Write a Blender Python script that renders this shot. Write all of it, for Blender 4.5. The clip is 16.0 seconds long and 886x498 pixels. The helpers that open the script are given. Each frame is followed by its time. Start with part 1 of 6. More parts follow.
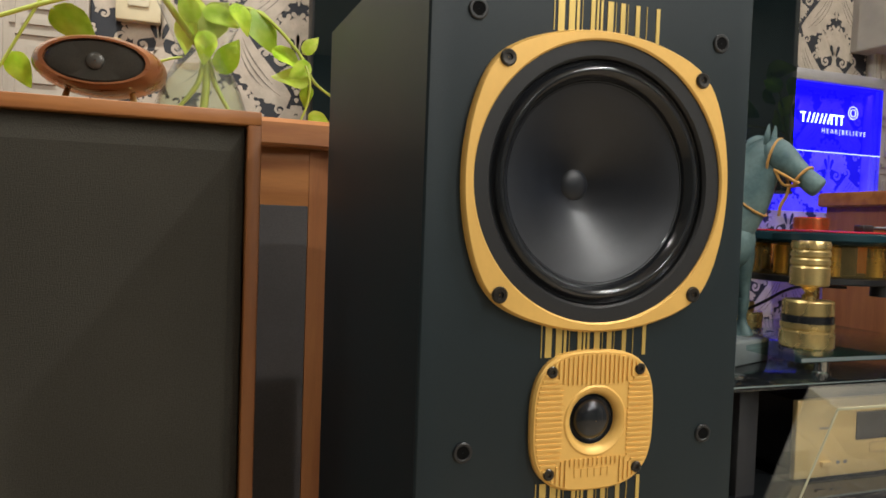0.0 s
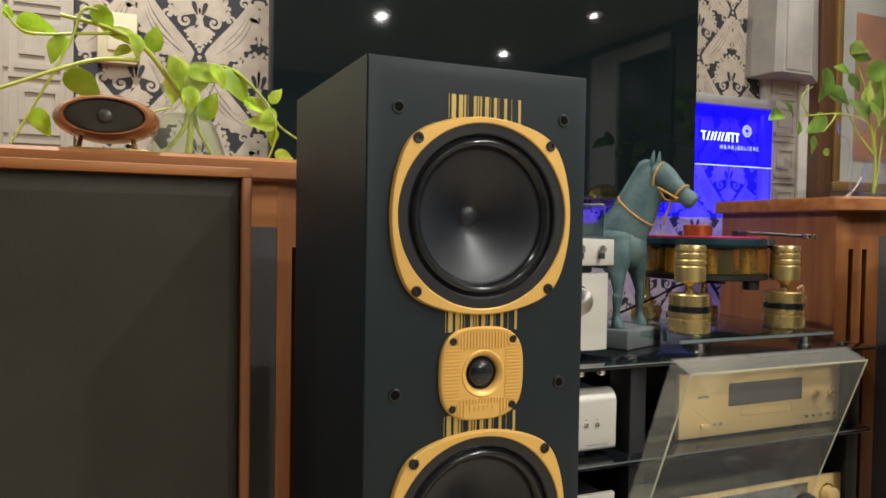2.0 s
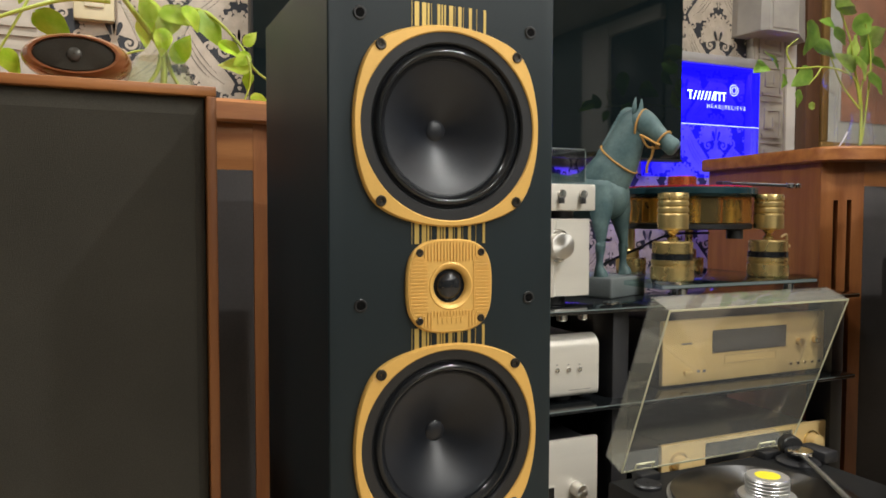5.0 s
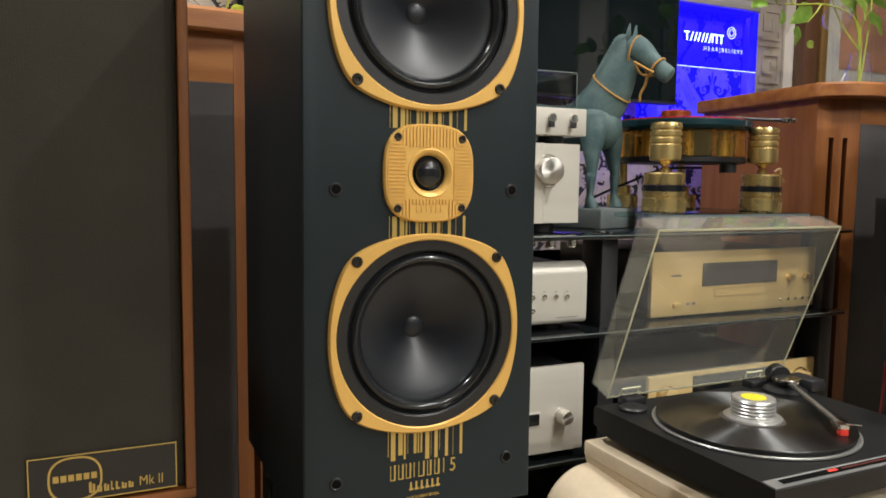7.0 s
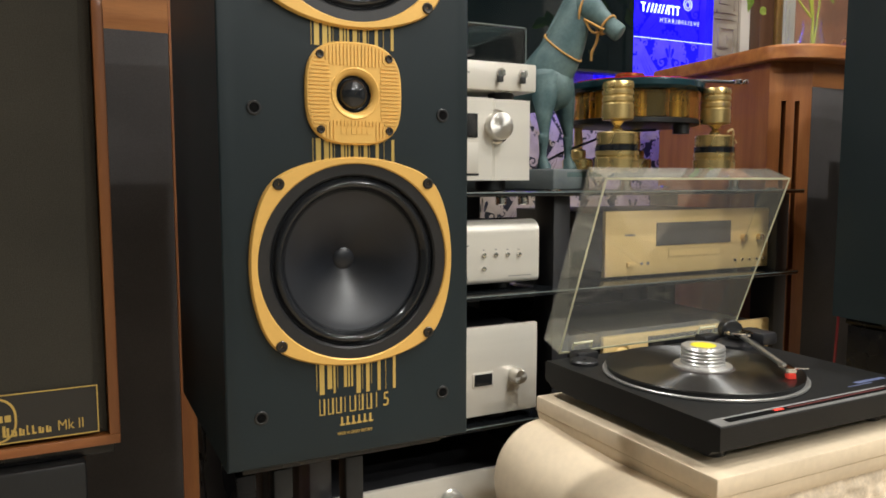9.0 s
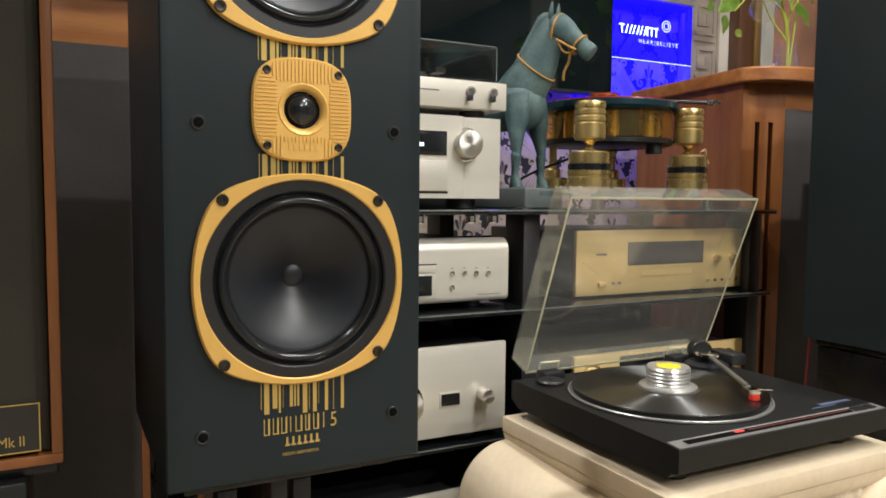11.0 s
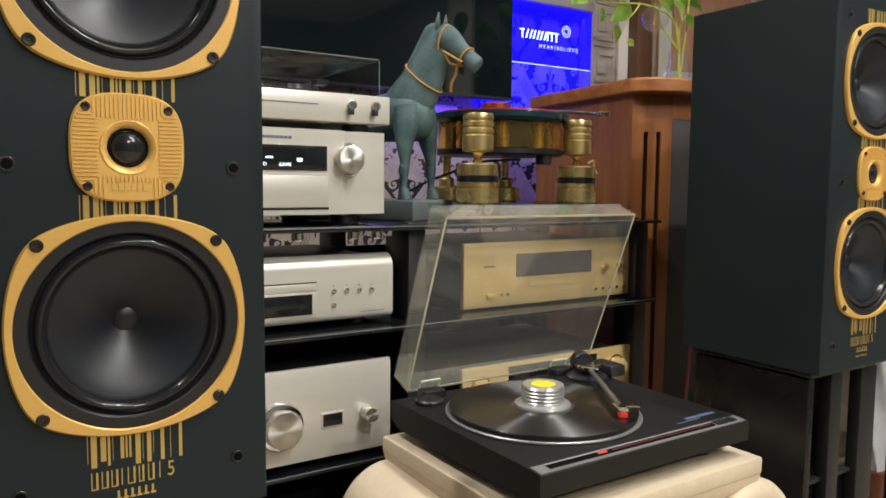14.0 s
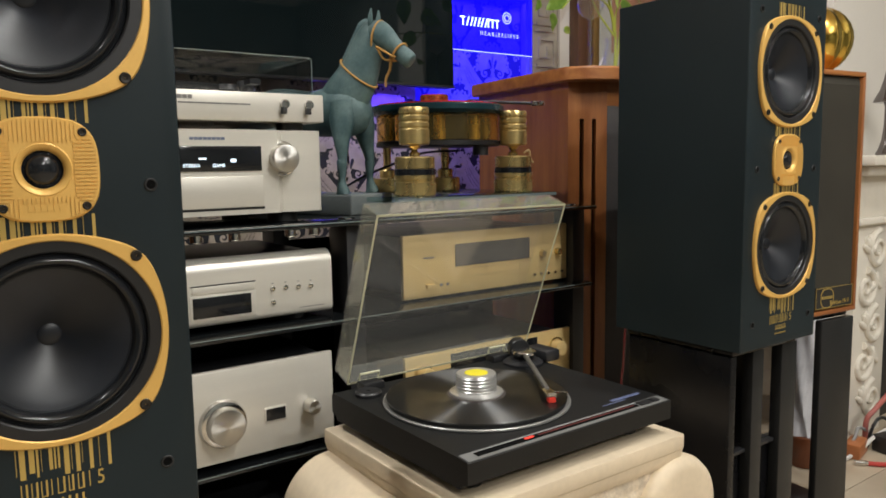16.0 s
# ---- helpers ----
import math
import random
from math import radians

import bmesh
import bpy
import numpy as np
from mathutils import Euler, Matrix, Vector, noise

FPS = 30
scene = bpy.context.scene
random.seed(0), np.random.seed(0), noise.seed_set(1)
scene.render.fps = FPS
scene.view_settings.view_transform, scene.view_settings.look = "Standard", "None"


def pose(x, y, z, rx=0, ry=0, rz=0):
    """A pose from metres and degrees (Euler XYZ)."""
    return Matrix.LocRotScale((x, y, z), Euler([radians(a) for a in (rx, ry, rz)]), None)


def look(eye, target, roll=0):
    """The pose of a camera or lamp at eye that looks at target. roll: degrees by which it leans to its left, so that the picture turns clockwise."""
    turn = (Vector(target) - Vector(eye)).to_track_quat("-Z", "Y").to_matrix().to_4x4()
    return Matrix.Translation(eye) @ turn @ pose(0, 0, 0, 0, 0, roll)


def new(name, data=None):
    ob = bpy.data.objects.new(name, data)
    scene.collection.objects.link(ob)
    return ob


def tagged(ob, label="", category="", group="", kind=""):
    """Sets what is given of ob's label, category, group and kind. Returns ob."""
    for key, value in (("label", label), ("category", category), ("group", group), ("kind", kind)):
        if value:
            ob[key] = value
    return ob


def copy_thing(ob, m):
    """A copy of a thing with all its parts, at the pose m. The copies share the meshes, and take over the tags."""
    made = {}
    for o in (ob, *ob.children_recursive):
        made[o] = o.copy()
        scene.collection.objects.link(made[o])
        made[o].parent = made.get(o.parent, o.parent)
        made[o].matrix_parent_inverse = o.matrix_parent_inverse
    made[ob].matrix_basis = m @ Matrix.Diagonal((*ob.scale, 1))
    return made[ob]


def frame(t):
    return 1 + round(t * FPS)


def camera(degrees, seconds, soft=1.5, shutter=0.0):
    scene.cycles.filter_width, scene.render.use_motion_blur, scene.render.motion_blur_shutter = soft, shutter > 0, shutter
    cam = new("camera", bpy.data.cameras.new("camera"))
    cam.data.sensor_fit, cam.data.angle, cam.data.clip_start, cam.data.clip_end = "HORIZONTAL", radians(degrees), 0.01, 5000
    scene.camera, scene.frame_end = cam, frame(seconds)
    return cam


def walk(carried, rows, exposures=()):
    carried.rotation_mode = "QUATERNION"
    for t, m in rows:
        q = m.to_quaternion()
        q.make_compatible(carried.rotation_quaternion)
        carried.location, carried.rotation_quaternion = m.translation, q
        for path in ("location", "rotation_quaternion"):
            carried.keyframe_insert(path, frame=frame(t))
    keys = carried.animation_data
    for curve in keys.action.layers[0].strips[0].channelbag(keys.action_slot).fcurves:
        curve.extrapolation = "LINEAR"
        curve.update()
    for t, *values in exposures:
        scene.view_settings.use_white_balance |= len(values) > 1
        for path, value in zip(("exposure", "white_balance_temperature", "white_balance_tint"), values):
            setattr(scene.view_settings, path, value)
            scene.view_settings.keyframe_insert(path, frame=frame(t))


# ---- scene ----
# camera
cam = camera(61.8, 16.0, soft=1.7)
PATH = [
    (0, (0.01, 0.006, 1.057), (0.709, 1.878, 0.983), 2.0),
    (0.5, (0.016, -0.032, 1.087), (0.706, 1.845, 1.064), 2.1),
    (1, (-0.022, -0.148, 1.102), (0.755, 1.694, 1.063), 1.9),
    (1.5, (-0.053, -0.22, 1.095), (0.759, 1.607, 1.038), 1.5),
    (2, (-0.065, -0.248, 1.075), (0.748, 1.578, 1.018), 0.9),
    (2.5, (-0.062, -0.259, 1.061), (0.747, 1.57, 1.017), 0.4),
    (3, (-0.054, -0.266, 1.046), (0.76, 1.56, 1.015), 0.2),
    (3.5, (-0.047, -0.264, 1.031), (0.775, 1.559, 0.997), 0.3),
    (6, (-0.025, -0.252, 0.963), (0.793, 1.567, 0.818), 0.2),
    (6.5, (-0.019, -0.248, 0.939), (0.801, 1.568, 0.774), 0.5),
    (7, (-0.009, -0.244, 0.912), (0.823, 1.566, 0.73), 0.7),
    (7.5, (0.001, -0.239, 0.881), (0.85, 1.561, 0.692), 0.9),
    (8, (0.005, -0.237, 0.866), (0.874, 1.555, 0.676), 0.9),
    (8.5, (0.02, -0.243, 0.851), (0.905, 1.54, 0.661), 0.5),
    (9, (0.04, -0.246, 0.837), (0.937, 1.531, 0.647), 0.0),
    (11.5, (0.092, -0.261, 0.837), (1.022, 1.505, 0.701), 0.8),
    (12, (0.107, -0.262, 0.84), (1.058, 1.491, 0.694), 0.8),
    (12.5, (0.123, -0.262, 0.841), (1.105, 1.471, 0.667), 0.8),
    (13, (0.14, -0.266, 0.849), (1.159, 1.443, 0.652), 0.8),
    (13.5, (0.152, -0.274, 0.87), (1.208, 1.414, 0.679), 0.8),
    (14, (0.164, -0.285, 0.887), (1.251, 1.385, 0.718), 0.5),
    (14.5, (0.178, -0.295, 0.891), (1.296, 1.356, 0.727), 0.0),
    (15, (0.185, -0.31, 0.898), (1.33, 1.319, 0.717), -0.5),
    (15.5, (0.189, -0.331, 0.911), (1.353, 1.283, 0.708), -0.9),
    (16, (0.187, -0.341, 0.919), (1.354, 1.267, 0.692), -0.9),
]
walk(cam, [(t, look(eye, target, roll)) for t, eye, target, roll in PATH], exposures=[(0, 0.32), (3.5, 0.34), (6, 0.34), (9, 0.49), (11.5, 0.43), (13, 0.38), (14, 0.30), (15, 0.20), (16, 0.13)])

# world and lamps
world = bpy.data.worlds.new("world")
scene.world = world
world.use_nodes = True
world.node_tree.nodes["Background"].inputs[0].default_value = (0.9, 0.75, 0.6, 1)
world.node_tree.nodes["Background"].inputs[1].default_value = 0.02

CEIL = 2.7
# the first three are mirrored in the television; the other seven are added fill
DOWNLIGHTS_AND_FILL = [(1.81, -1.85, 30), (3.24, -1.1, 5), (3.23, -2.5, 8), (1.1, -1.0, 20), (0.9, -2.9, 34), (1.25, -0.2, 18), (2.3, -0.2, 2), (-0.2, 1.12, 24), (2.1, 1.15, 7), (-0.9, 0.1, 5)]
for lx, ly, watts in DOWNLIGHTS_AND_FILL:
    lamp = bpy.data.lights.new("downlight_lamp", "AREA")
    lamp.shape, lamp.size, lamp.energy, lamp.color = "DISK", 0.04, watts, (1.0, 0.99, 0.95)
    lamp.spread = radians(176)
    new("downlight_lamp", lamp).matrix_world = pose(lx, ly, CEIL - 0.012)
# the blue edge light of the acrylic sign, and an added lamp for its spill
for name, size, place, power in (("sign_strip_lamp", (0.55, 0.02), pose(1.84, 1.775, 1.508), 7.0), ("rack_strip_lamp", (0.36, 0.012), pose(1.42, 1.783, 1.165), 0.9)):
    lamp = bpy.data.lights.new(name, "AREA")
    lamp.shape, lamp.size, lamp.size_y, lamp.energy, lamp.color = "RECTANGLE", size[0], size[1], power, (0.06, 0.03, 1.0)
    lamp.spread = radians(75)
    new(name, lamp).matrix_world = place


# materials
def mat(name, color, rough=0.5, metal=0.0, vary=0.12, scale=9.0, fine=0.0, fine_scale=220.0, bump=0.0, stretch=(1, 1, 1), coat=0.0, per_piece=0.0, second=None, spec=0.5, gloss_var=0.07):
    """A surface with broad and fine variation of colour and gloss, and a fine relief."""
    m = bpy.data.materials.new(name)
    m.use_nodes = True
    n, link = m.node_tree.nodes, m.node_tree.links.new
    b = n["Principled BSDF"]
    b.inputs["Metallic"].default_value = metal
    b.inputs["Coat Weight"].default_value = coat
    b.inputs["Specular IOR Level"].default_value = spec
    tc = n.new("ShaderNodeTexCoord")
    mp = n.new("ShaderNodeMapping")
    mp.inputs["Scale"].default_value = stretch
    link(tc.outputs["Object"], mp.inputs[0])
    broad, small = n.new("ShaderNodeTexNoise"), n.new("ShaderNodeTexNoise")
    broad.inputs["Scale"].default_value, broad.inputs["Detail"].default_value = scale, 5
    small.inputs["Scale"].default_value, small.inputs["Detail"].default_value = fine_scale, 3
    link(mp.outputs[0], broad.inputs["Vector"]), link(mp.outputs[0], small.inputs["Vector"])
    ramp = n.new("ShaderNodeValToRGB")
    c2 = second or [min(1, c * (1 + vary)) for c in color]
    c1 = color if second else [c * (1 - vary) for c in color]
    ramp.color_ramp.elements[0].position, ramp.color_ramp.elements[1].position = 0.35, 0.68
    ramp.color_ramp.elements[0].color, ramp.color_ramp.elements[1].color = (*c1, 1), (*c2, 1)
    link(broad.outputs["Fac"], ramp.inputs[0])
    out = ramp.outputs[0]
    hsv = n.new("ShaderNodeHueSaturation")
    mix = n.new("ShaderNodeMath")
    mix.operation, mix.inputs[1].default_value, mix.inputs[2].default_value = "MULTIPLY_ADD", 2 * fine, 1 - fine
    link(small.outputs["Fac"], mix.inputs[0])
    val = mix.outputs[0]
    if per_piece:
        info = n.new("ShaderNodeObjectInfo")
        pm = n.new("ShaderNodeMath")
        pm.operation, pm.inputs[1].default_value, pm.inputs[2].default_value = "MULTIPLY_ADD", 2 * per_piece, 1 - per_piece
        link(info.outputs["Random"], pm.inputs[0])
        pp = n.new("ShaderNodeMath")
        pp.operation = "MULTIPLY"
        link(val, pp.inputs[0]), link(pm.outputs[0], pp.inputs[1])
        val = pp.outputs[0]
    link(val, hsv.inputs["Value"]), link(out, hsv.inputs["Color"])
    link(hsv.outputs[0], b.inputs["Base Color"])
    rr = n.new("ShaderNodeMapRange")
    rr.inputs[3].default_value, rr.inputs[4].default_value = max(0.02, rough - gloss_var), min(1, rough + gloss_var)
    link(broad.outputs["Fac"], rr.inputs[0]), link(rr.outputs[0], b.inputs["Roughness"])
    if bump:
        bp = n.new("ShaderNodeBump")
        bp.inputs["Strength"].default_value, bp.inputs["Distance"].default_value = bump, 0.001
        link(small.outputs["Fac"], bp.inputs["Height"]), link(bp.outputs[0], b.inputs["Normal"])
    return m


def glass_mat(name, color, rough=0.02, ior=1.45, alpha=0.0, gloss=1.0):
    """Clear or tinted sheet: mostly see-through with a real gloss."""
    m = bpy.data.materials.new(name)
    m.use_nodes = True
    n, link = m.node_tree.nodes, m.node_tree.links.new
    n.remove(n["Principled BSDF"])
    tr, gl, mx, lw = n.new("ShaderNodeBsdfTransparent"), n.new("ShaderNodeBsdfGlossy"), n.new("ShaderNodeMixShader"), n.new("ShaderNodeLayerWeight")
    tr.inputs[0].default_value = (*color, 1)
    gl.inputs["Roughness"].default_value = rough
    lw.inputs[0].default_value = 0.5
    steep, weak = n.new("ShaderNodeMath"), n.new("ShaderNodeMath")
    f0 = ((ior - 1) / (ior + 1)) ** 2
    steep.operation, steep.inputs[1].default_value = "POWER", 5.0
    weak.operation, weak.inputs[1].default_value, weak.inputs[2].default_value = "MULTIPLY_ADD", (1 - f0) * gloss, f0 * gloss
    link(lw.outputs["Facing"], steep.inputs[0]), link(steep.outputs[0], weak.inputs[0]), link(weak.outputs[0], mx.inputs[0])
    link(tr.outputs[0], mx.inputs[1]), link(gl.outputs[0], mx.inputs[2])
    last = mx
    if alpha:
        df, m2 = n.new("ShaderNodeBsdfDiffuse"), n.new("ShaderNodeMixShader")
        df.inputs[0].default_value = (*[min(1, c) for c in color], 1)
        m2.inputs[0].default_value = alpha
        link(mx.outputs[0], m2.inputs[1]), link(df.outputs[0], m2.inputs[2])
        last = m2
    link(last.outputs[0], n["Material Output"].inputs[0])
    return m


def glow_mat(name, color, strength):
    m = bpy.data.materials.new(name)
    m.use_nodes = True
    b = m.node_tree.nodes["Principled BSDF"]
    b.inputs["Base Color"].default_value = (*color, 1)
    b.inputs["Emission Color"].default_value = (*color, 1)
    b.inputs["Emission Strength"].default_value = strength
    return m


CHARCOAL = mat("charcoal_vinyl", (0.0085, 0.0160, 0.0195), 0.46, fine=0.25, fine_scale=1100, bump=0.10, scale=4, spec=0.33)
BLACK = mat("black_plastic", (0.012, 0.012, 0.013), 0.42, fine=0.2, bump=0.1)
SATIN = mat("satin_black_metal", (0.02, 0.02, 0.022), 0.38, fine=0.15)
STEEL = mat("black_coated_steel", (0.006, 0.006, 0.007), 0.28, fine=0.2, fine_scale=500, bump=0.1, spec=0.35)
STAND = mat("grey_black_coated_steel", (0.017, 0.017, 0.017), 0.36, fine=0.2, fine_scale=500, bump=0.1, spec=0.4)
VOID = mat("deep_black", (0.002, 0.002, 0.002), 0.8, spec=0.1)
RUBBER = mat("black_rubber", (0.011, 0.012, 0.014), 0.15, vary=0.2)
CONE = mat("coated_cone", (0.009, 0.011, 0.016), 0.40, vary=0.25, scale=14, fine=0.2, spec=0.45, gloss_var=0.05)
GOLD = mat("gold_enamel", (0.76, 0.455, 0.12), 0.42, 0.25, vary=0.06, fine=0.05, bump=0.08)
FOIL = mat("gold_print", (0.62, 0.44, 0.13), 0.35, 0.5, vary=0.1)
SCREW = mat("dark_screw", (0.05, 0.045, 0.04), 0.35, 0.8)
CLOTH = mat("dark_grille_cloth", (0.043, 0.039, 0.031), 0.92, fine=0.5, fine_scale=900, bump=0.6, scale=6, spec=0.2)
WOOD = mat("teak_veneer", (0.235, 0.078, 0.022), 0.48, scale=5, second=(0.35, 0.132, 0.038), stretch=(6, 6, 0.6), fine=0.16, fine_scale=60, bump=0.15, coat=0.04)
WOOD_H = mat("teak_veneer_board", (0.26, 0.086, 0.023), 0.46, scale=6, second=(0.42, 0.165, 0.044), stretch=(0.6, 6, 6), fine=0.16, fine_scale=60, bump=0.15, coat=0.04)
SILVER = mat("brushed_silver", (0.72, 0.685, 0.61), 0.36, 0.35, vary=0.05, scale=3, stretch=(0.6, 8, 8), fine=0.08, fine_scale=300)
CHROME = mat("polished_metal", (0.72, 0.70, 0.67), 0.14, 1.0, vary=0.05)
CHAMP = mat("champagne_aluminium", (0.82, 0.605, 0.275), 0.36, 0.25, vary=0.05, stretch=(0.5, 8, 8), fine=0.08, fine_scale=300)
BRASS = mat("aged_brass", (0.70, 0.52, 0.22), 0.28, 0.85, vary=0.2, scale=12, fine=0.1)
SCREEN = mat("television_screen", (0.005, 0.009, 0.010), 0.03, vary=0.1, spec=0.34, gloss_var=0.008)
ALU = mat("turned_aluminium", (0.74, 0.73, 0.71), 0.3, 0.75, vary=0.05)
TURNED = mat("spun_aluminium", (0.66, 0.64, 0.60), 0.40, 1.0, vary=0.04)
tn = TURNED.node_tree.nodes
spin = tn.new("ShaderNodeTangent")
spin.direction_type, spin.axis = "RADIAL", "Y"
tn["Principled BSDF"].inputs["Anisotropic"].default_value = 0.85
TURNED.node_tree.links.new(spin.outputs[0], tn["Principled BSDF"].inputs["Tangent"])
DARKGLASS = mat("black_glass", (0.008, 0.009, 0.010), 0.05, vary=0.2, spec=0.6)
DISPLAY = mat("dark_display", (0.010, 0.011, 0.013), 0.12)
SMOKE = glass_mat("smoked_acrylic", (0.64, 0.65, 0.66), 0.03)
# the cover's diffuse share paints in a veil of reflected light, more at its sides
ACRYLIC = glass_mat("clear_acrylic", (0.985, 0.980, 0.955), 0.015, 1.49, alpha=0.036, gloss=1.8)
ACRYLIC_SIDE = glass_mat("yellowed_veiled_acrylic", (0.975, 0.97, 0.90), 0.02, 1.49, alpha=0.045, gloss=1.7)
ACRYLIC_EDGE = mat("acrylic_edge", (0.58, 0.56, 0.38), 0.2, vary=0.15, scale=6)
# a small diffuse share paints in the pale sheen of the glass
CLEAR = glass_mat("clear_glass", (0.97, 0.98, 0.96), 0.01, 1.5, alpha=0.03, gloss=1.3)
GREENGLASS = glass_mat("glass_shelf", (0.62, 0.78, 0.75), 0.02)
PLASTER = mat("warm_white_paint", (0.74, 0.70, 0.64), 0.7, vary=0.04, scale=2, fine=0.04, bump=0.1)
TAUPE = mat("dark_unseen_wall", (0.17, 0.185, 0.18), 0.7, vary=0.06, scale=2, fine=0.04, bump=0.1)
CREAM = mat("cream_stone", (0.74, 0.61, 0.44), 0.55, vary=0.10, scale=6, fine=0.08, fine_scale=90, bump=0.2)
WHITE = mat("white_paint", (0.80, 0.77, 0.72), 0.5, vary=0.04, fine=0.04)
FLOOR = mat("beige_floor_tile", (0.46, 0.38, 0.28), 0.25, vary=0.10, scale=3, fine=0.05, per_piece=0.05)
PAPER = mat("wallpaper_ground", (0.018, 0.020, 0.026), 0.6, vary=0.2, fine=0.25, fine_scale=400, bump=0.2)
MOTIF = mat("wallpaper_motif", (0.46, 0.39, 0.31), 0.45, vary=0.12, scale=30, fine=0.12, fine_scale=300, bump=0.2)
BRONZE = mat("green_patina", (0.040, 0.082, 0.088), 0.55, 0.1, scale=16, second=(0.11, 0.170, 0.170), fine=0.25, fine_scale=160, bump=0.5)
CABINET_CLOTH = mat("grey_grille_cloth", (0.080, 0.074, 0.073), 0.92, fine=0.4, fine_scale=900, bump=0.5, scale=6, spec=0.2)
PILASTER = mat("aged_ivory_paint", (0.42, 0.375, 0.31), 0.6, vary=0.08, scale=5, fine=0.06)
EDGE_GLINT = mat("glass_edge_glint", (0.30, 0.36, 0.36), 0.18, 0.5)
ROPE = mat("ochre_cord", (0.45, 0.24, 0.06), 0.7, fine=0.3, bump=0.4)


# builders
def box(bm, x0, x1, y0, y1, z0, z1, bev=0.0, seg=2):
    made = bmesh.ops.create_cube(bm, size=1, matrix=Matrix.Translation(((x0 + x1) / 2, (y0 + y1) / 2, (z0 + z1) / 2)) @ Matrix.Diagonal((x1 - x0, y1 - y0, z1 - z0, 1)))
    if bev:
        edges = list({e for v in made["verts"] for e in v.link_edges})
        bmesh.ops.bevel(bm, geom=edges, offset=bev, segments=seg, affect="EDGES", profile=0.5)


def loft(bm, rings, close=True, cap=True, index=0):
    """Joins rings of equally many points into a skin."""
    rows = [[bm.verts.new(p) for p in ring] for ring in rings]
    n = len(rows[0])
    for a, b in zip(rows, rows[1:]):
        for i in range(n if close else n - 1):
            j = (i + 1) % n
            bm.faces.new((a[i], a[j], b[j], b[i])).material_index = index
    if cap:
        for row in (rows[0][::-1], rows[-1]):
            bm.faces.new(row).material_index = index
    return rows


def lathe(bm, profile, m=None, seg=48, cap=False, index=0):
    """Turns a profile of (radius, height) round the z axis of m."""
    m = m or Matrix()
    rings = [[m @ Vector((r * math.cos(a), r * math.sin(a), h)) for a in (2 * math.pi * i / seg for i in range(seg))] for r, h in profile]
    loft(bm, rings, cap=cap, index=index)


def facing(x, y, z):
    """A frame whose z axis looks towards -y, for knobs and drivers on a front."""
    return Matrix.Translation((x, y, z)) @ Euler((radians(90), 0, 0)).to_matrix().to_4x4()


def knob(bm, x, y, z, r, depth, m=None):
    lathe(bm, [(r * 1.02, 0), (r * 1.02, depth * 0.1), (r * 0.97, depth * 0.15), (r * 0.97, depth * 0.9), (r * 0.93, depth * 0.98), (r * 0.88, depth)], m or facing(x, y, z), 40, cap=True)


def tube(bm, points, radius, seg=8, index=0):
    """A round bar along points; radius is one number or one for each point."""
    points = [Vector(p) for p in points]
    radii = radius if isinstance(radius, (list, tuple)) else [radius] * len(points)
    rings, side = [], None
    for i, p in enumerate(points):
        along = (points[min(i + 1, len(points) - 1)] - points[max(i - 1, 0)]).normalized()
        if side is None:
            side = along.orthogonal().normalized()
        side = (side - along * side.dot(along)).normalized()
        up = along.cross(side)
        rings.append([p + radii[i] * (math.cos(a) * side + math.sin(a) * up) for a in (2 * math.pi * k / seg for k in range(seg))])
    loft(bm, rings, index=index)


def smooth_line(points, steps=6):
    """A rounded line through points."""
    pts, out = [Vector(p) for p in points], []
    for i in range(len(pts) - 1):
        a, b, c, d = pts[max(i - 1, 0)], pts[i], pts[i + 1], pts[min(i + 2, len(pts) - 1)]
        for k in range(steps):
            t = k / steps
            out.append(0.5 * (2 * b + (c - a) * t + (2 * a - 5 * b + 4 * c - d) * t * t + (3 * b - a - 3 * c + d) * t ** 3))
    return out + [pts[-1]]


def squircle(a, b, n, seg=64):
    out = []
    for i in range(seg):
        t = 2 * math.pi * i / seg
        c, s = math.cos(t), math.sin(t)
        k = (abs(c / a) ** n + abs(s / b) ** n) ** (-1 / n)
        out.append((k * c, k * s))
    return out


def part(name, bm, material, parent=None, label="", smooth=30):
    """Links a bmesh as one mesh object under a thing or a part."""
    me = bpy.data.meshes.new(name)
    bmesh.ops.recalc_face_normals(bm, faces=bm.faces)
    bm.to_mesh(me)
    bm.free()
    for m in material if isinstance(material, (list, tuple)) else [material]:
        me.materials.append(m)
    if smooth:
        me.shade_smooth()
        me.set_sharp_from_angle(angle=radians(smooth))
    ob = new(name, me)
    ob.parent = parent
    if label:
        ob["label"] = label
    return ob


def again(ob, m):
    """One more part that shares ob's mesh, under the same parent."""
    o = ob.copy()
    scene.collection.objects.link(o)
    o.matrix_basis = m
    return o


def thing(name, label, category, place=None, group=""):
    ob = new(name)
    ob.empty_display_size = 0.05
    if place is not None:
        ob.matrix_basis = place
    return tagged(ob, label, category, group)


def lone(ob, label, category, group="", kind=""):
    return tagged(ob, label, category, group, kind)


def boxed(name, material, dims, parent=None, bev=0.0, label="", seg=2):
    bm = bmesh.new()
    box(bm, *dims, bev=bev, seg=seg)
    return part(name, bm, material, parent, label)


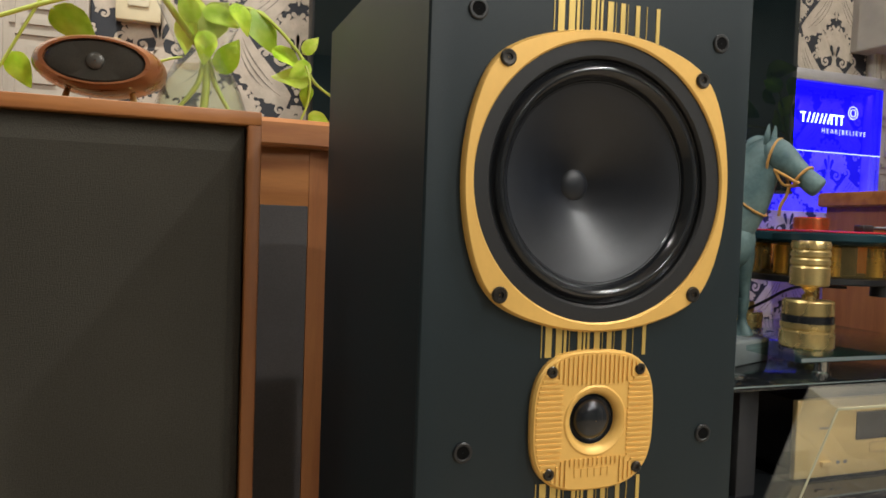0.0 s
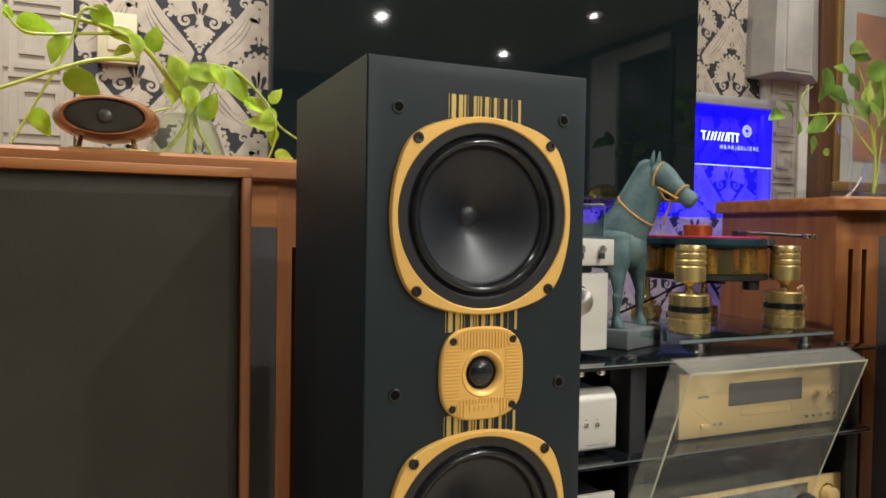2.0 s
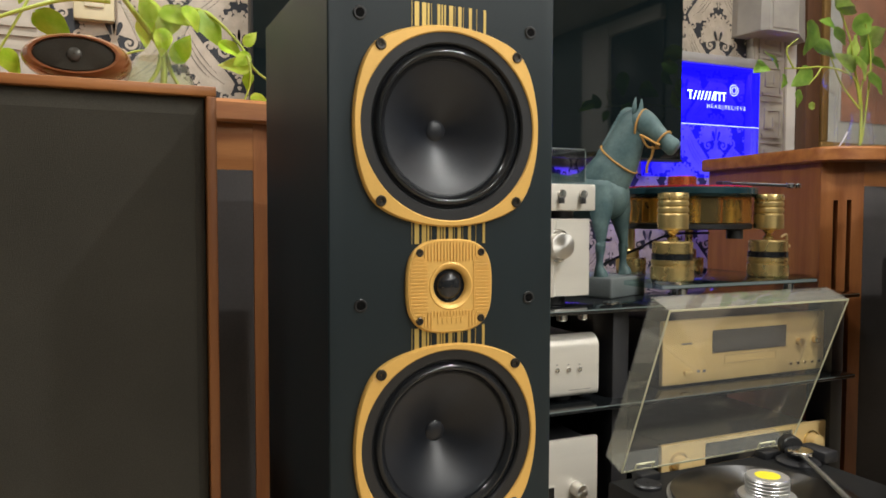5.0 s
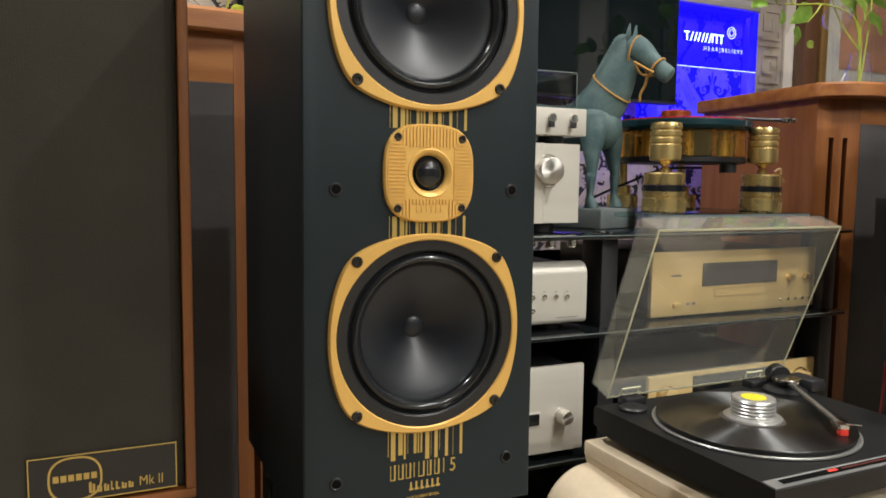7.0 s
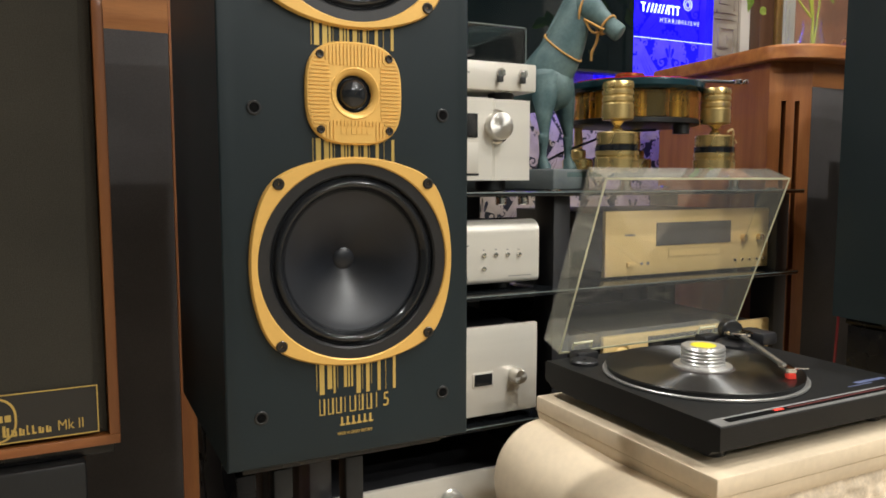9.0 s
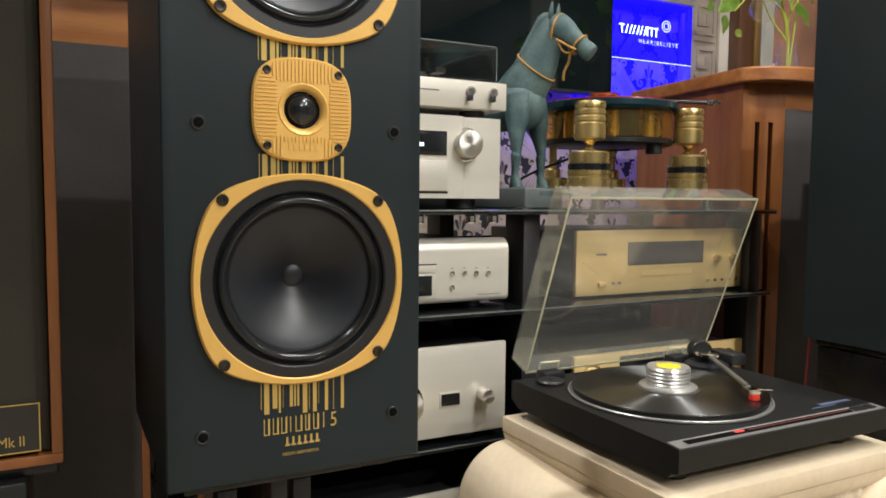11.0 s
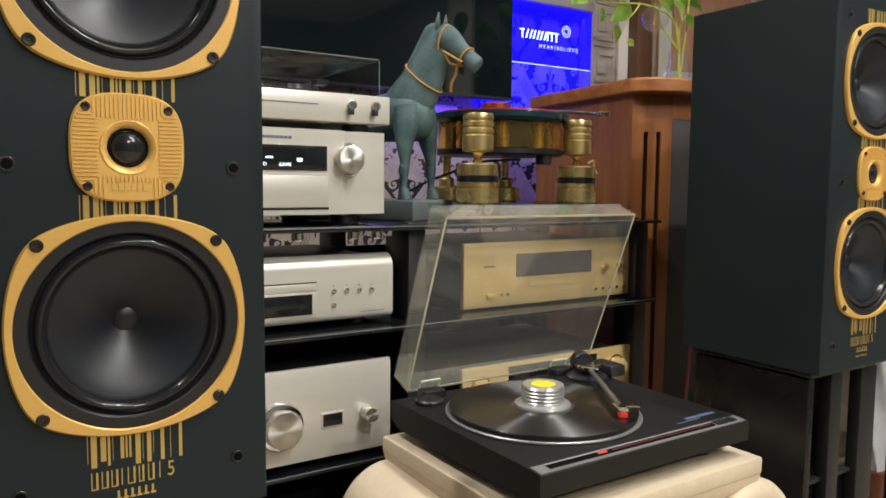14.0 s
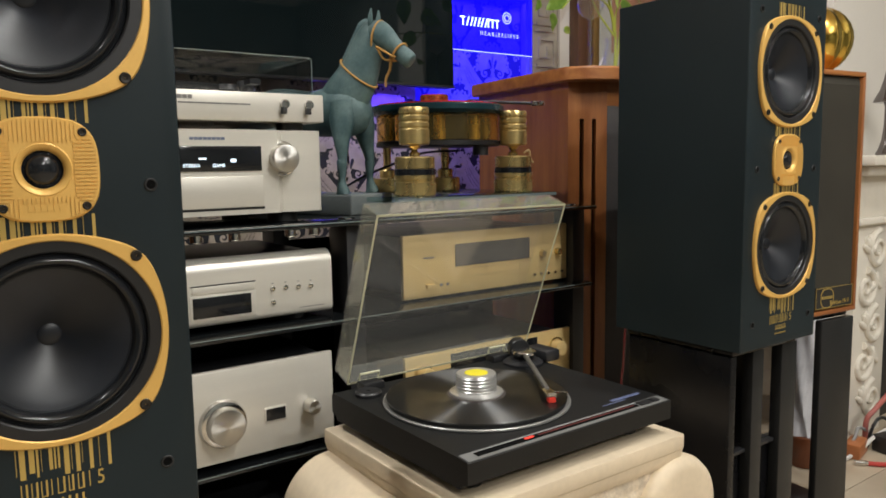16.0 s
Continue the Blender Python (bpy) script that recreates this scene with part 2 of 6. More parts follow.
def lettering(text, size, material, parent, m, name="lettering"):
    cu = bpy.data.curves.new(name, "FONT")
    cu.body, cu.size, cu.align_x, cu.extrude = text, size, "LEFT", 0.0002
    tmp = bpy.data.objects.new(name, cu)
    scene.collection.objects.link(tmp)
    bpy.context.view_layer.update()
    me = bpy.data.meshes.new_from_object(tmp.evaluated_get(bpy.context.evaluated_depsgraph_get()))
    bpy.data.objects.remove(tmp)
    me.materials.clear()
    me.materials.append(material)
    ob = new(name, me)
    ob.parent = parent
    ob.matrix_basis = m
    return ob


# the room
BACK = 1.80
X0, X1, Y0 = -2.2, 3.9, -4.2
MID = 0.98
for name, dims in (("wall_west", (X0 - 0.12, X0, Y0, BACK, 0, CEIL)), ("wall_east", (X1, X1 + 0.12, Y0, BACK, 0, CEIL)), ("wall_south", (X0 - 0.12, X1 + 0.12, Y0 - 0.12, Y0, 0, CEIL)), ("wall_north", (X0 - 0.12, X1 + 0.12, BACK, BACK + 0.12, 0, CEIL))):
    # walls out of view are dark to hold down fill and screen reflections
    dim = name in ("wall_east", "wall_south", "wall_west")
    lone(boxed(name, TAUPE if dim else PLASTER, dims), "plain dark wall out of view, closing the room" if dim else "plain warm white painted room wall", "wall", kind="structure")
lone(boxed("ceiling", WHITE, (X0 - 0.12, X1 + 0.12, Y0 - 0.12, BACK + 0.12, CEIL, CEIL + 0.1)), "plain white painted ceiling with downlights", "ceiling", kind="structure")
floor = lone(boxed("floor", mat("floor_joint", (0.3, 0.26, 0.2), 0.6), (X0 - 0.12, X1 + 0.12, Y0 - 0.12, BACK + 0.12, -0.12, -0.004)), "beige glazed floor tiles with thin joints", "floor", kind="structure")
# every lamp gets a rim, the seven added fill lamps too
for lx, ly, _ in DOWNLIGHTS_AND_FILL:
    fitting = thing("downlight", "small round ceiling downlight with white rim, three mirrored, seven added", "lamp", pose(lx, ly, CEIL), "ceiling downlights")
    bm = bmesh.new()
    lathe(bm, [(0.075, 0), (0.075, -0.006), (0.070, -0.010), (0.058, -0.010), (0.056, 0)], None, 32)
    part("rim", bm, WHITE, fitting)


# pale door casing on the east wall, mirrored in the television
lone(boxed("door_casing", WHITE, (X1 - 0.06, X1, -1.98, -1.60, 0, 2.62), None, 0.01), "plain pale door casing on the east wall", "casing", kind="structure")
lone(boxed("door_head", PLASTER, (X1 - 0.06, X1, -1.599, -0.95, 2.50, 2.62), None, 0.01), "plain pale door head on the east wall", "casing", kind="structure")
door = lone(boxed("door_1", BLACK, (X1 - 0.03, X1, -1.599, -0.95, 0, 2.499), None, 0.003), "tall dark door leaf in the east wall", "door", kind="structure")


# two-way loudspeakers with gold trim
SW, SD, SH = 0.262, 0.313, 0.695
WOOFERS, TWEETER_Z, HOLES = (0.535, 0.200), 0.367, (0.644, 0.350, 0.052)


def cell(bm, cx, cz, r, x0, x1, z0, z1, y, seg=48):
    """A rectangle in the plane y with a round hole."""
    angles = sorted([2 * math.pi * i / seg for i in range(seg)] + [math.atan2(z - cz, x - cx) % (2 * math.pi) for x in (x0, x1) for z in (z0, z1)])
    inner, outer = [], []
    for a in angles:
        c, s = math.cos(a), math.sin(a)
        k = min(((x1 if c > 0 else x0) - cx) / c if abs(c) > 1e-9 else 9, ((z1 if s > 0 else z0) - cz) / s if abs(s) > 1e-9 else 9)
        inner.append((cx + r * c, y, cz + r * s))
        outer.append((cx + k * c, y, cz + k * s))
    loft(bm, [outer, inner], cap=False)


def bowed_square(a, b, seg=96, bow=0.184, p=22):
    """A square with bowed sides and rounded corners."""
    out = []
    for i in range(seg):
        t = 2 * math.pi * i / seg
        c, s = abs(math.cos(t)), abs(math.sin(t))

        def reach(u, half):
            d = half - bow
            return u * d + math.sqrt(max(0.0, bow * bow - d * d * (1 - u * u)))
        r = (reach(c, a) ** -p + reach(s, b) ** -p) ** (-1 / p)
        out.append((r * math.cos(t), r * math.sin(t)))
    return out


def make_woofer(parent, z, front):
    bm = bmesh.new()
    at = facing(0, front, z)
    lathe(bm, [(0.1005, -0.02), (0.1005, 0.003), (0.1, 0.004), (0.0885, 0.0035), (0.0868, 0.0015), (0.0864, -0.006), (0.0864, -0.05), (0.03, -0.06)], at, 64)
    woofer = part("woofer", bm, BLACK, parent, "black bass driver in a gold rounded-square trim")
    bm = bmesh.new()
    outer = bowed_square(0.1072, 0.1052)
    inner = squircle(0.0995, 0.0985, 2.0, 96)

    def ring(pts, k, h):
        return [at @ Vector((x * k, y * k, h)) for x, y in pts]
    rows = [ring(outer, 1.0, 0.0), ring(outer, 1.0, 0.004), ring(outer, 0.985, 0.0062), ring(inner, 1.012, 0.0062), ring(inner, 1.0, 0.005), ring(inner, 1.0, 0.0)]
    loft(bm, rows, cap=False)
    part("trim_ring", bm, GOLD, woofer, "satin gold trim ring", smooth=40)
    bm = bmesh.new()
    lathe(bm, [(0.0866, -0.002), (0.0858, -0.0005), (0.0848, -0.0015)] + [(0.0848 - 0.0118 * i / 12, -0.0025 + 0.0058 * math.sin(math.pi * i / 12)) for i in range(1, 13)] + [(0.0722, -0.0055), (0.0712, -0.0045), (0.0702, -0.006)], at, 72)
    part("surround", bm, RUBBER, woofer, "glossy rubber roll", smooth=60)
    bm = bmesh.new()
    lathe(bm, [(0.0722, -0.0045)] + [(0.0708 - 0.0608 * i / 16, -0.0050 - 0.033 * (i / 16) ** 1.25) for i in range(17)], at, 72)
    part("cone", bm, CONE, woofer, "dark flared cone", smooth=60)
    bm = bmesh.new()
    lathe(bm, [(0.0125 * math.cos(a), -0.0385 + 0.0045 * math.sin(a)) for a in (math.pi / 2 * i / 8 for i in range(8))] + [(0.0003, -0.034)], at, 36)
    part("dust_cap", bm, CONE, woofer, smooth=60)
    for sx in (-1, 1):
        for sz in (-1, 1):
            bm = bmesh.new()
            lathe(bm, [(0.0058, 0.0062), (0.0058, 0.0072), (0.0048, 0.0082), (0.0026, 0.0080), (0.0024, 0.0068), (0.0004, 0.0068)], at @ Matrix.Translation((sx * 0.0785, sz * 0.0785, 0)), 16)
            part("screw", bm, SCREW, woofer)


def make_tweeter(parent, z, front):
    at = facing(0, front, z)
    shape = squircle(0.0500, 0.0500, 3.0, 72)
    bm = bmesh.new()
    rows = [[at @ Vector((x * k, y * k, h)) for x, y in shape] for k, h in ((1, 0.0), (1, 0.0035), (0.97, 0.0055))]
    circle = squircle(1, 1, 2, 72)
    rows += [[at @ Vector((x * r, y * r, h)) for x, y in circle] for r, h in ((0.0255, 0.0055), (0.0243, 0.0064), (0.0222, 0.0058), (0.0196, 0.0036), (0.0176, -0.0005), (0.0170, -0.006), (0.001, -0.007))]
    loft(bm, rows, cap=False)
    tweeter = part("tweeter", bm, GOLD, parent, "ribbed gold plate round a small dark dome", smooth=35)
    bm = bmesh.new()
    lathe(bm, [(0.0180, 0.0006), (0.0174, -0.0004), (0.0164, -0.0012), (0.0156, -0.0016)] + [(0.0153 * math.cos(a), -0.0015 + 0.0085 * math.sin(a)) for a in (math.pi / 2 * i / 8 for i in range(8))] + [(0.0003, 0.007)], at, 36)
    part("dome", bm, RUBBER, tweeter, "black dome", smooth=60)
    bm = bmesh.new()
    # ribs run across at both sides and upright above and below the dome
    def rib(x0, x1, y0, y1):
        mid = at @ Vector(((x0 + x1) / 2, (y0 + y1) / 2, 0.0058))
        box(bm, mid.x - abs(x1 - x0) / 2, mid.x + abs(x1 - x0) / 2, mid.y - 0.0007, mid.y + 0.0006, mid.z - abs(y1 - y0) / 2, mid.z + abs(y1 - y0) / 2)
    def edge(v):
        return 0.0480 * (1 - min(1, abs(v) / 0.048) ** 3.0) ** (1 / 3.0)
    for i in range(-10, 11):
        v = i * 0.0037
        for s in (-1, 1):
            near = max(0.0265, abs(v) + 0.0010)
            far = edge(v) - 0.001
            if far - near > 0.004:
                rib(*sorted((s * near, s * far)), v - 0.0008, v + 0.0008)
            if abs(i) <= 9:
                low = max(0.0265, abs(v) + 0.0014)
                top = edge(v) - 0.001
                if s < 0 and abs(i) <= 5:
                    low, top = 0.0265, 0.0315
                if top - low > 0.003:
                    rib(v - 0.0008, v + 0.0008, *sorted((s * low, s * top)))
    tagged(part("ribs", bm, GOLD, tweeter), kind="stuff")
    bm = bmesh.new()
    # maker's plate: plain raised bars
    for i in range(6):
        p = at @ Vector((-0.0135 + i * 0.0054, -0.0365, 0.0062))
        box(bm, p.x - 0.0019, p.x + 0.0019, p.y + 0.0001, p.y + 0.0008, p.z - 0.003, p.z + 0.003)
    tagged(part("name_mark", bm, GOLD, tweeter), kind="stuff")
    for sx in (-1, 1):
        for sz in (-1, 1):
            bm = bmesh.new()
            lathe(bm, [(0.0042, 0.0055), (0.0042, 0.0064), (0.0034, 0.0072), (0.0018, 0.0070), (0.0017, 0.0060), (0.0003, 0.0060)], at @ Matrix.Translation((sx * 0.0358, sz * 0.0358, 0)), 14)
            part("screw", bm, SCREW, tweeter)


def make_speaker():
    t = thing("loudspeaker", "charcoal two-woofer loudspeaker with gold trim rings", "speaker", group="pair of gold-trimmed loudspeakers")
    f, edge, deep = -SD / 2, 0.017, 0.0045
    bm = bmesh.new()

    def rect(x, z0, z1, y):
        return [(-x, y, z0), (x, y, z0), (x, y, z1), (-x, y, z1)]
    loft(bm, [rect(SW / 2, 0, SH, SD / 2), rect(SW / 2, 0, SH, f + deep), rect(SW / 2 - 0.0015, 0.0015, SH - 0.0015, f + deep - 0.0015), rect(SW / 2 - edge, edge, SH - edge, f)], cap=False)
    bm.faces.new([bm.verts.new(p) for p in rect(SW / 2, 0, SH, SD / 2)])
    x, zs = SW / 2 - edge, [edge, (WOOFERS[1] + TWEETER_Z) / 2 + 0.027, (WOOFERS[0] + TWEETER_Z) / 2 - 0.027, SH - edge]
    for (z0, z1), (z, r) in zip(zip(zs, zs[1:]), ((WOOFERS[1], 0.0995), (TWEETER_Z, 0.0205), (WOOFERS[0], 0.0995))):
        cell(bm, 0, z, r, -x, x, z0, z1, f)
    bmesh.ops.remove_doubles(bm, verts=bm.verts, dist=0.0004)
    part("cabinet", bm, CHARCOAL, t, smooth=20)
    for z in WOOFERS:
        make_woofer(t, z, f)
    make_tweeter(t, TWEETER_Z, f)
    for z in HOLES:
        for s in (-1, 1):
            bm = bmesh.new()
            lathe(bm, [(0.0070, 0), (0.0070, 0.0010), (0.0062, 0.0016), (0.0050, 0.0016), (0.0046, 0.0012), (0.0045, 0.0006), (0.0004, 0.0006)], facing(s * 0.0985, f, z), 22)
            socket = part("grille_socket", bm, BLACK, t)
            # black disc paints the shade of a hole, as the cabinet face closes it
            bm = bmesh.new()
            lathe(bm, [(0.0047, 0.0010), (0.0004, 0.0011)], facing(s * 0.0985, f, z), 22)
            part("socket_hole", bm, VOID, socket)
    # printed stripes that run behind the drivers
    rng = random.Random(5)
    edges = [(-0.0427, -0.0421), (-0.0395, -0.0345), (-0.0312, -0.0264), (-0.0250, -0.0229), (-0.0207, -0.0203), (-0.0138, -0.0106), (-0.0092, -0.0076), (-0.0060, -0.0042), (-0.0004, 0.0042), (0.0062, 0.0066), (0.0102, 0.0140), (0.0160, 0.0164), (0.0228, 0.0262), (0.0318, 0.0323), (0.0402, 0.0432)]
    for z0, z1 in ((0.637, 0.662), (0.412, 0.436), (0.296, 0.323), (0.064, 0.100)):
        bm = bmesh.new()
        for a, b in edges:
            low = z0 + (rng.choice((0, 0.003, 0.008)) if z0 < 0.1 else 0)
            box(bm, a, b, f - 0.0005, f + 0.0005, low, z1)
        tagged(part("printed_stripes", bm, FOIL, t, "gold barcode-like stripes"), kind="stuff")
    bm = bmesh.new()
    for a, w in ((-0.040, 0.006), (-0.031, 0.006), (-0.0225, 0.006), (-0.0135, 0.003), (-0.008, 0.007), (0.002, 0.005), (0.0105, 0.006), (0.021, 0.002)):
        box(bm, a, a + 0.0009, f - 0.0005, f + 0.0005, 0.046, 0.062)
        if w > 0.003:
            box(bm, a + w - 0.0018, a + w, f - 0.0005, f + 0.0005, 0.046, 0.062)
            box(bm, a, a + w, f - 0.0005, f + 0.0005, 0.0455, 0.0465)
    tagged(part("model_mark", bm, FOIL, t), kind="stuff")
    bm = bmesh.new()
    for i in range(6):
        box(bm, -0.0185 + i * 0.0062, -0.0185 + i * 0.0062 + 0.0048, f - 0.0005, f + 0.0005, 0.032, 0.034)
        box(bm, -0.0175 + i * 0.0062, -0.0155 + i * 0.0062, f - 0.0005, f + 0.0005, 0.034, 0.041)
    tagged(part("name_mark", bm, FOIL, t), kind="stuff")
    lettering("5", 0.0215, FOIL, t, Matrix.Translation((0.028, f - 0.0006, 0.0465)) @ Euler((radians(90), 0, 0)).to_matrix().to_4x4() @ Matrix.Diagonal((0.75, 1, 1, 1)), "print")
    lettering("MADE IN GREAT BRITAIN", 0.0046, FOIL, t, Matrix.Translation((-0.0215, f - 0.0006, 0.0225)) @ Euler((radians(90), 0, 0)).to_matrix().to_4x4() @ Matrix.Diagonal((0.72, 1, 1, 1)), "print")
    return t


def make_stand(posts, low=0.0):
    t = thing("speaker_stand", "black metal loudspeaker stand with twin posts", "stand", group="stands of the gold-trimmed loudspeakers")
    boxed("top_plate", STEEL, (-0.112, 0.112, -0.126, 0.140, 0.5375, 0.549), t, 0.002)
    boxed("base_plate", STEEL, (-0.14, 0.14, -0.16, 0.16, 0.0, 0.018), t, 0.003)
    boxed("side_panel", STEEL, (-0.118, -0.098, -0.126, 0.13, 0.018, 0.537), t, 0.002)
    for x, half in posts:
        boxed("post", STAND, (x - half, x + half, -0.125, -0.10, 0.018, 0.537), t, 0.002)
    if low:
        boxed("lower_panel", STEEL, (-0.0975, 0.118, -0.098, -0.085, 0.018, low), t, 0.002)
        boxed("ledge", SATIN, (-0.0975, 0.118, -0.112, -0.0985, low - 0.008, low), t, 0.001)
    for x in (-0.09, 0.045):
        bm = bmesh.new()
        lathe(bm, [(0.008, 0.548), (0.008, 0.550), (0.005, 0.553)], Matrix.Translation((x, -0.115, 0)), 14, cap=True)
        part("pad", bm, CHROME, t)
    return t


speaker = make_speaker()
speaker.matrix_basis = pose(0.2965, 0.459 + SD / 2, 0.553)
tagged(copy_thing(speaker, pose(1.590, 0.597, 0.550, 0, 0, -1.2)))
stand = make_stand(((-0.070, 0.010), (0.008, 0.010)))
stand.matrix_basis = pose(0.2965, 0.459 + SD / 2, 0)
stand = make_stand(((-0.021, 0.019), (0.092, 0.028)), 0.33)
stand.matrix_basis = pose(1.590, 0.597, -0.003, 0, 0, -1.2)


# wide vintage loudspeakers in wood frames
def make_vintage():
    w, d, h = 0.40, 0.30, 0.593
    t = thing("vintage_loudspeaker", "vintage loudspeaker with dark cloth grille in a teak frame", "speaker", group="pair of vintage loudspeakers")
    f, k = -d / 2, 0.011
    boxed("frame_top", WOOD_H, (-w / 2, w / 2, f, d / 2, h - k, h), t, 0.0015)
    boxed("frame_bottom", WOOD_H, (-w / 2, w / 2, f, d / 2, 0, k), t, 0.0015)
    for s in (-1, 1):
        boxed("frame_side", WOOD, (min(s * w / 2, s * (w / 2 - k)), max(s * w / 2, s * (w / 2 - k)), f, d / 2, k, h - k), t, 0.0015)
    boxed("back_panel", BLACK, (-w / 2 + k, w / 2 - k, d / 2 - 0.015, d / 2 - 0.003, k, h - k), t)
    bm = bmesh.new()

    def rect(x, z0, z1, y):
        return [(-x, y, z0), (x, y, z0), (x, y, z1), (-x, y, z1)]
    g = w / 2 - k - 0.001
    loft(bm, [rect(g, k + 0.001, h - k - 0.001, f + 0.03), rect(g, k + 0.001, h - k - 0.001, f + 0.011), rect(g - 0.012, k + 0.012, h - k - 0.022, f + 0.001)])
    part("grille", bm, CLOTH, t, "dark brown-black cloth grille with bevelled edges", smooth=0)
    # badge: outline, ring and plain bars
    bx = g - 0.002 - 0.155
    bm = bmesh.new()
    y0, y1 = f - 0.0015, f + 0.001
    box(bm, bx, bx + 0.148, y0, y1, k + 0.006, k + 0.058)
    badge = part("badge", bm, mat("badge_black", (0.022, 0.020, 0.017), 0.45), t, "black badge plate edged in gold")
    bm = bmesh.new()
    for dims in ((bx, bx + 0.148, k + 0.006, k + 0.0072), (bx, bx + 0.148, k + 0.0568, k + 0.058), (bx, bx + 0.0012, k + 0.006, k + 0.058), (bx + 0.1468, bx + 0.148, k + 0.006, k + 0.058)):
        box(bm, dims[0], dims[1], y0 - 0.0006, y0, dims[2], dims[3])
    part("outline", bm, FOIL, badge)
    bm = bmesh.new()
    rings = [[(bx + 0.045 + x * q, y, k + 0.031 + z * q) for x, z in squircle(0.0265, 0.0245, 2.6, 48)] for q, y in ((1, y0), (1, y0 - 0.0007), (0.92, y0 - 0.0007), (0.92, y0))]
    loft(bm, rings, cap=False)
    for i in range(6):
        box(bm, bx + 0.0235 + i * 0.0074, bx + 0.0235 + i * 0.0074 + 0.0056, y0 - 0.0006, y0, k + 0.029, k + 0.036)
    part("emblem", bm, FOIL, badge)
    bm = bmesh.new()
    x = bx + 0.058
    for wd, hh in ((0.006, 0.012), (0.005, 0.007), (0.005, 0.008), (0.003, 0.010), (0.004, 0.009), (0.005, 0.007), (0.005, 0.007)):
        if wd:
            box(bm, x, x + wd * 0.45, y0 - 0.0006, y0, k + 0.013, k + 0.013 + hh)
            box(bm, x, x + wd, y0 - 0.0006, y0, k + 0.013, k + 0.0148)
            if wd > 0.004:
                box(bm, x + wd * 0.6, x + wd, y0 - 0.0006, y0, k + 0.013, k + 0.013 + hh * 0.8)
        x += (wd or 0.004) + 0.0019
    tagged(part("model_mark", bm, FOIL, badge), kind="stuff")
    lettering("Mk II", 0.0155, FOIL, badge, Matrix.Translation((bx + 0.108, y0 - 0.0007, k + 0.0135)) @ Euler((radians(90), 0, 0)).to_matrix().to_4x4() @ Matrix.Diagonal((0.82, 1, 1, 1)), "print")
    return t


vintage = make_vintage()
vintage.matrix_basis = pose(-0.12, 0.62 + 0.15, 0.547)
copy_thing(vintage, pose(1.945, 0.716, 0.535, 0, 0, -6))


def make_low_stand(column, back, drop):
    t = thing("speaker_stand", "black metal stand under a vintage loudspeaker", "stand", group="stands of the vintage loudspeakers")
    boxed("top_plate", STEEL, (-0.19, 0.195, -0.13, 0.13, 0.531, 0.547), t, 0.002)
    boxed("base_plate", STEEL, (-0.19, 0.19, -0.15, 0.15, drop, 0.032), t, 0.003)
    boxed("column", STAND, (*column, -0.148, back, 0.032, 0.531), t, 0.004)
    boxed("post", STEEL, (-0.16, -0.13, -0.11, -0.07, 0.032, 0.531), t, 0.003)
    return t


low_stand = make_low_stand((-0.02, 0.165), 0.05, 0.0)
low_stand.matrix_basis = pose(-0.12, 0.77, 0)
low_stand = make_low_stand((0.066, 0.199), -0.128, 0.012)
low_stand.matrix_basis = pose(1.945, 0.716, -0.012, 0, 0, -6)


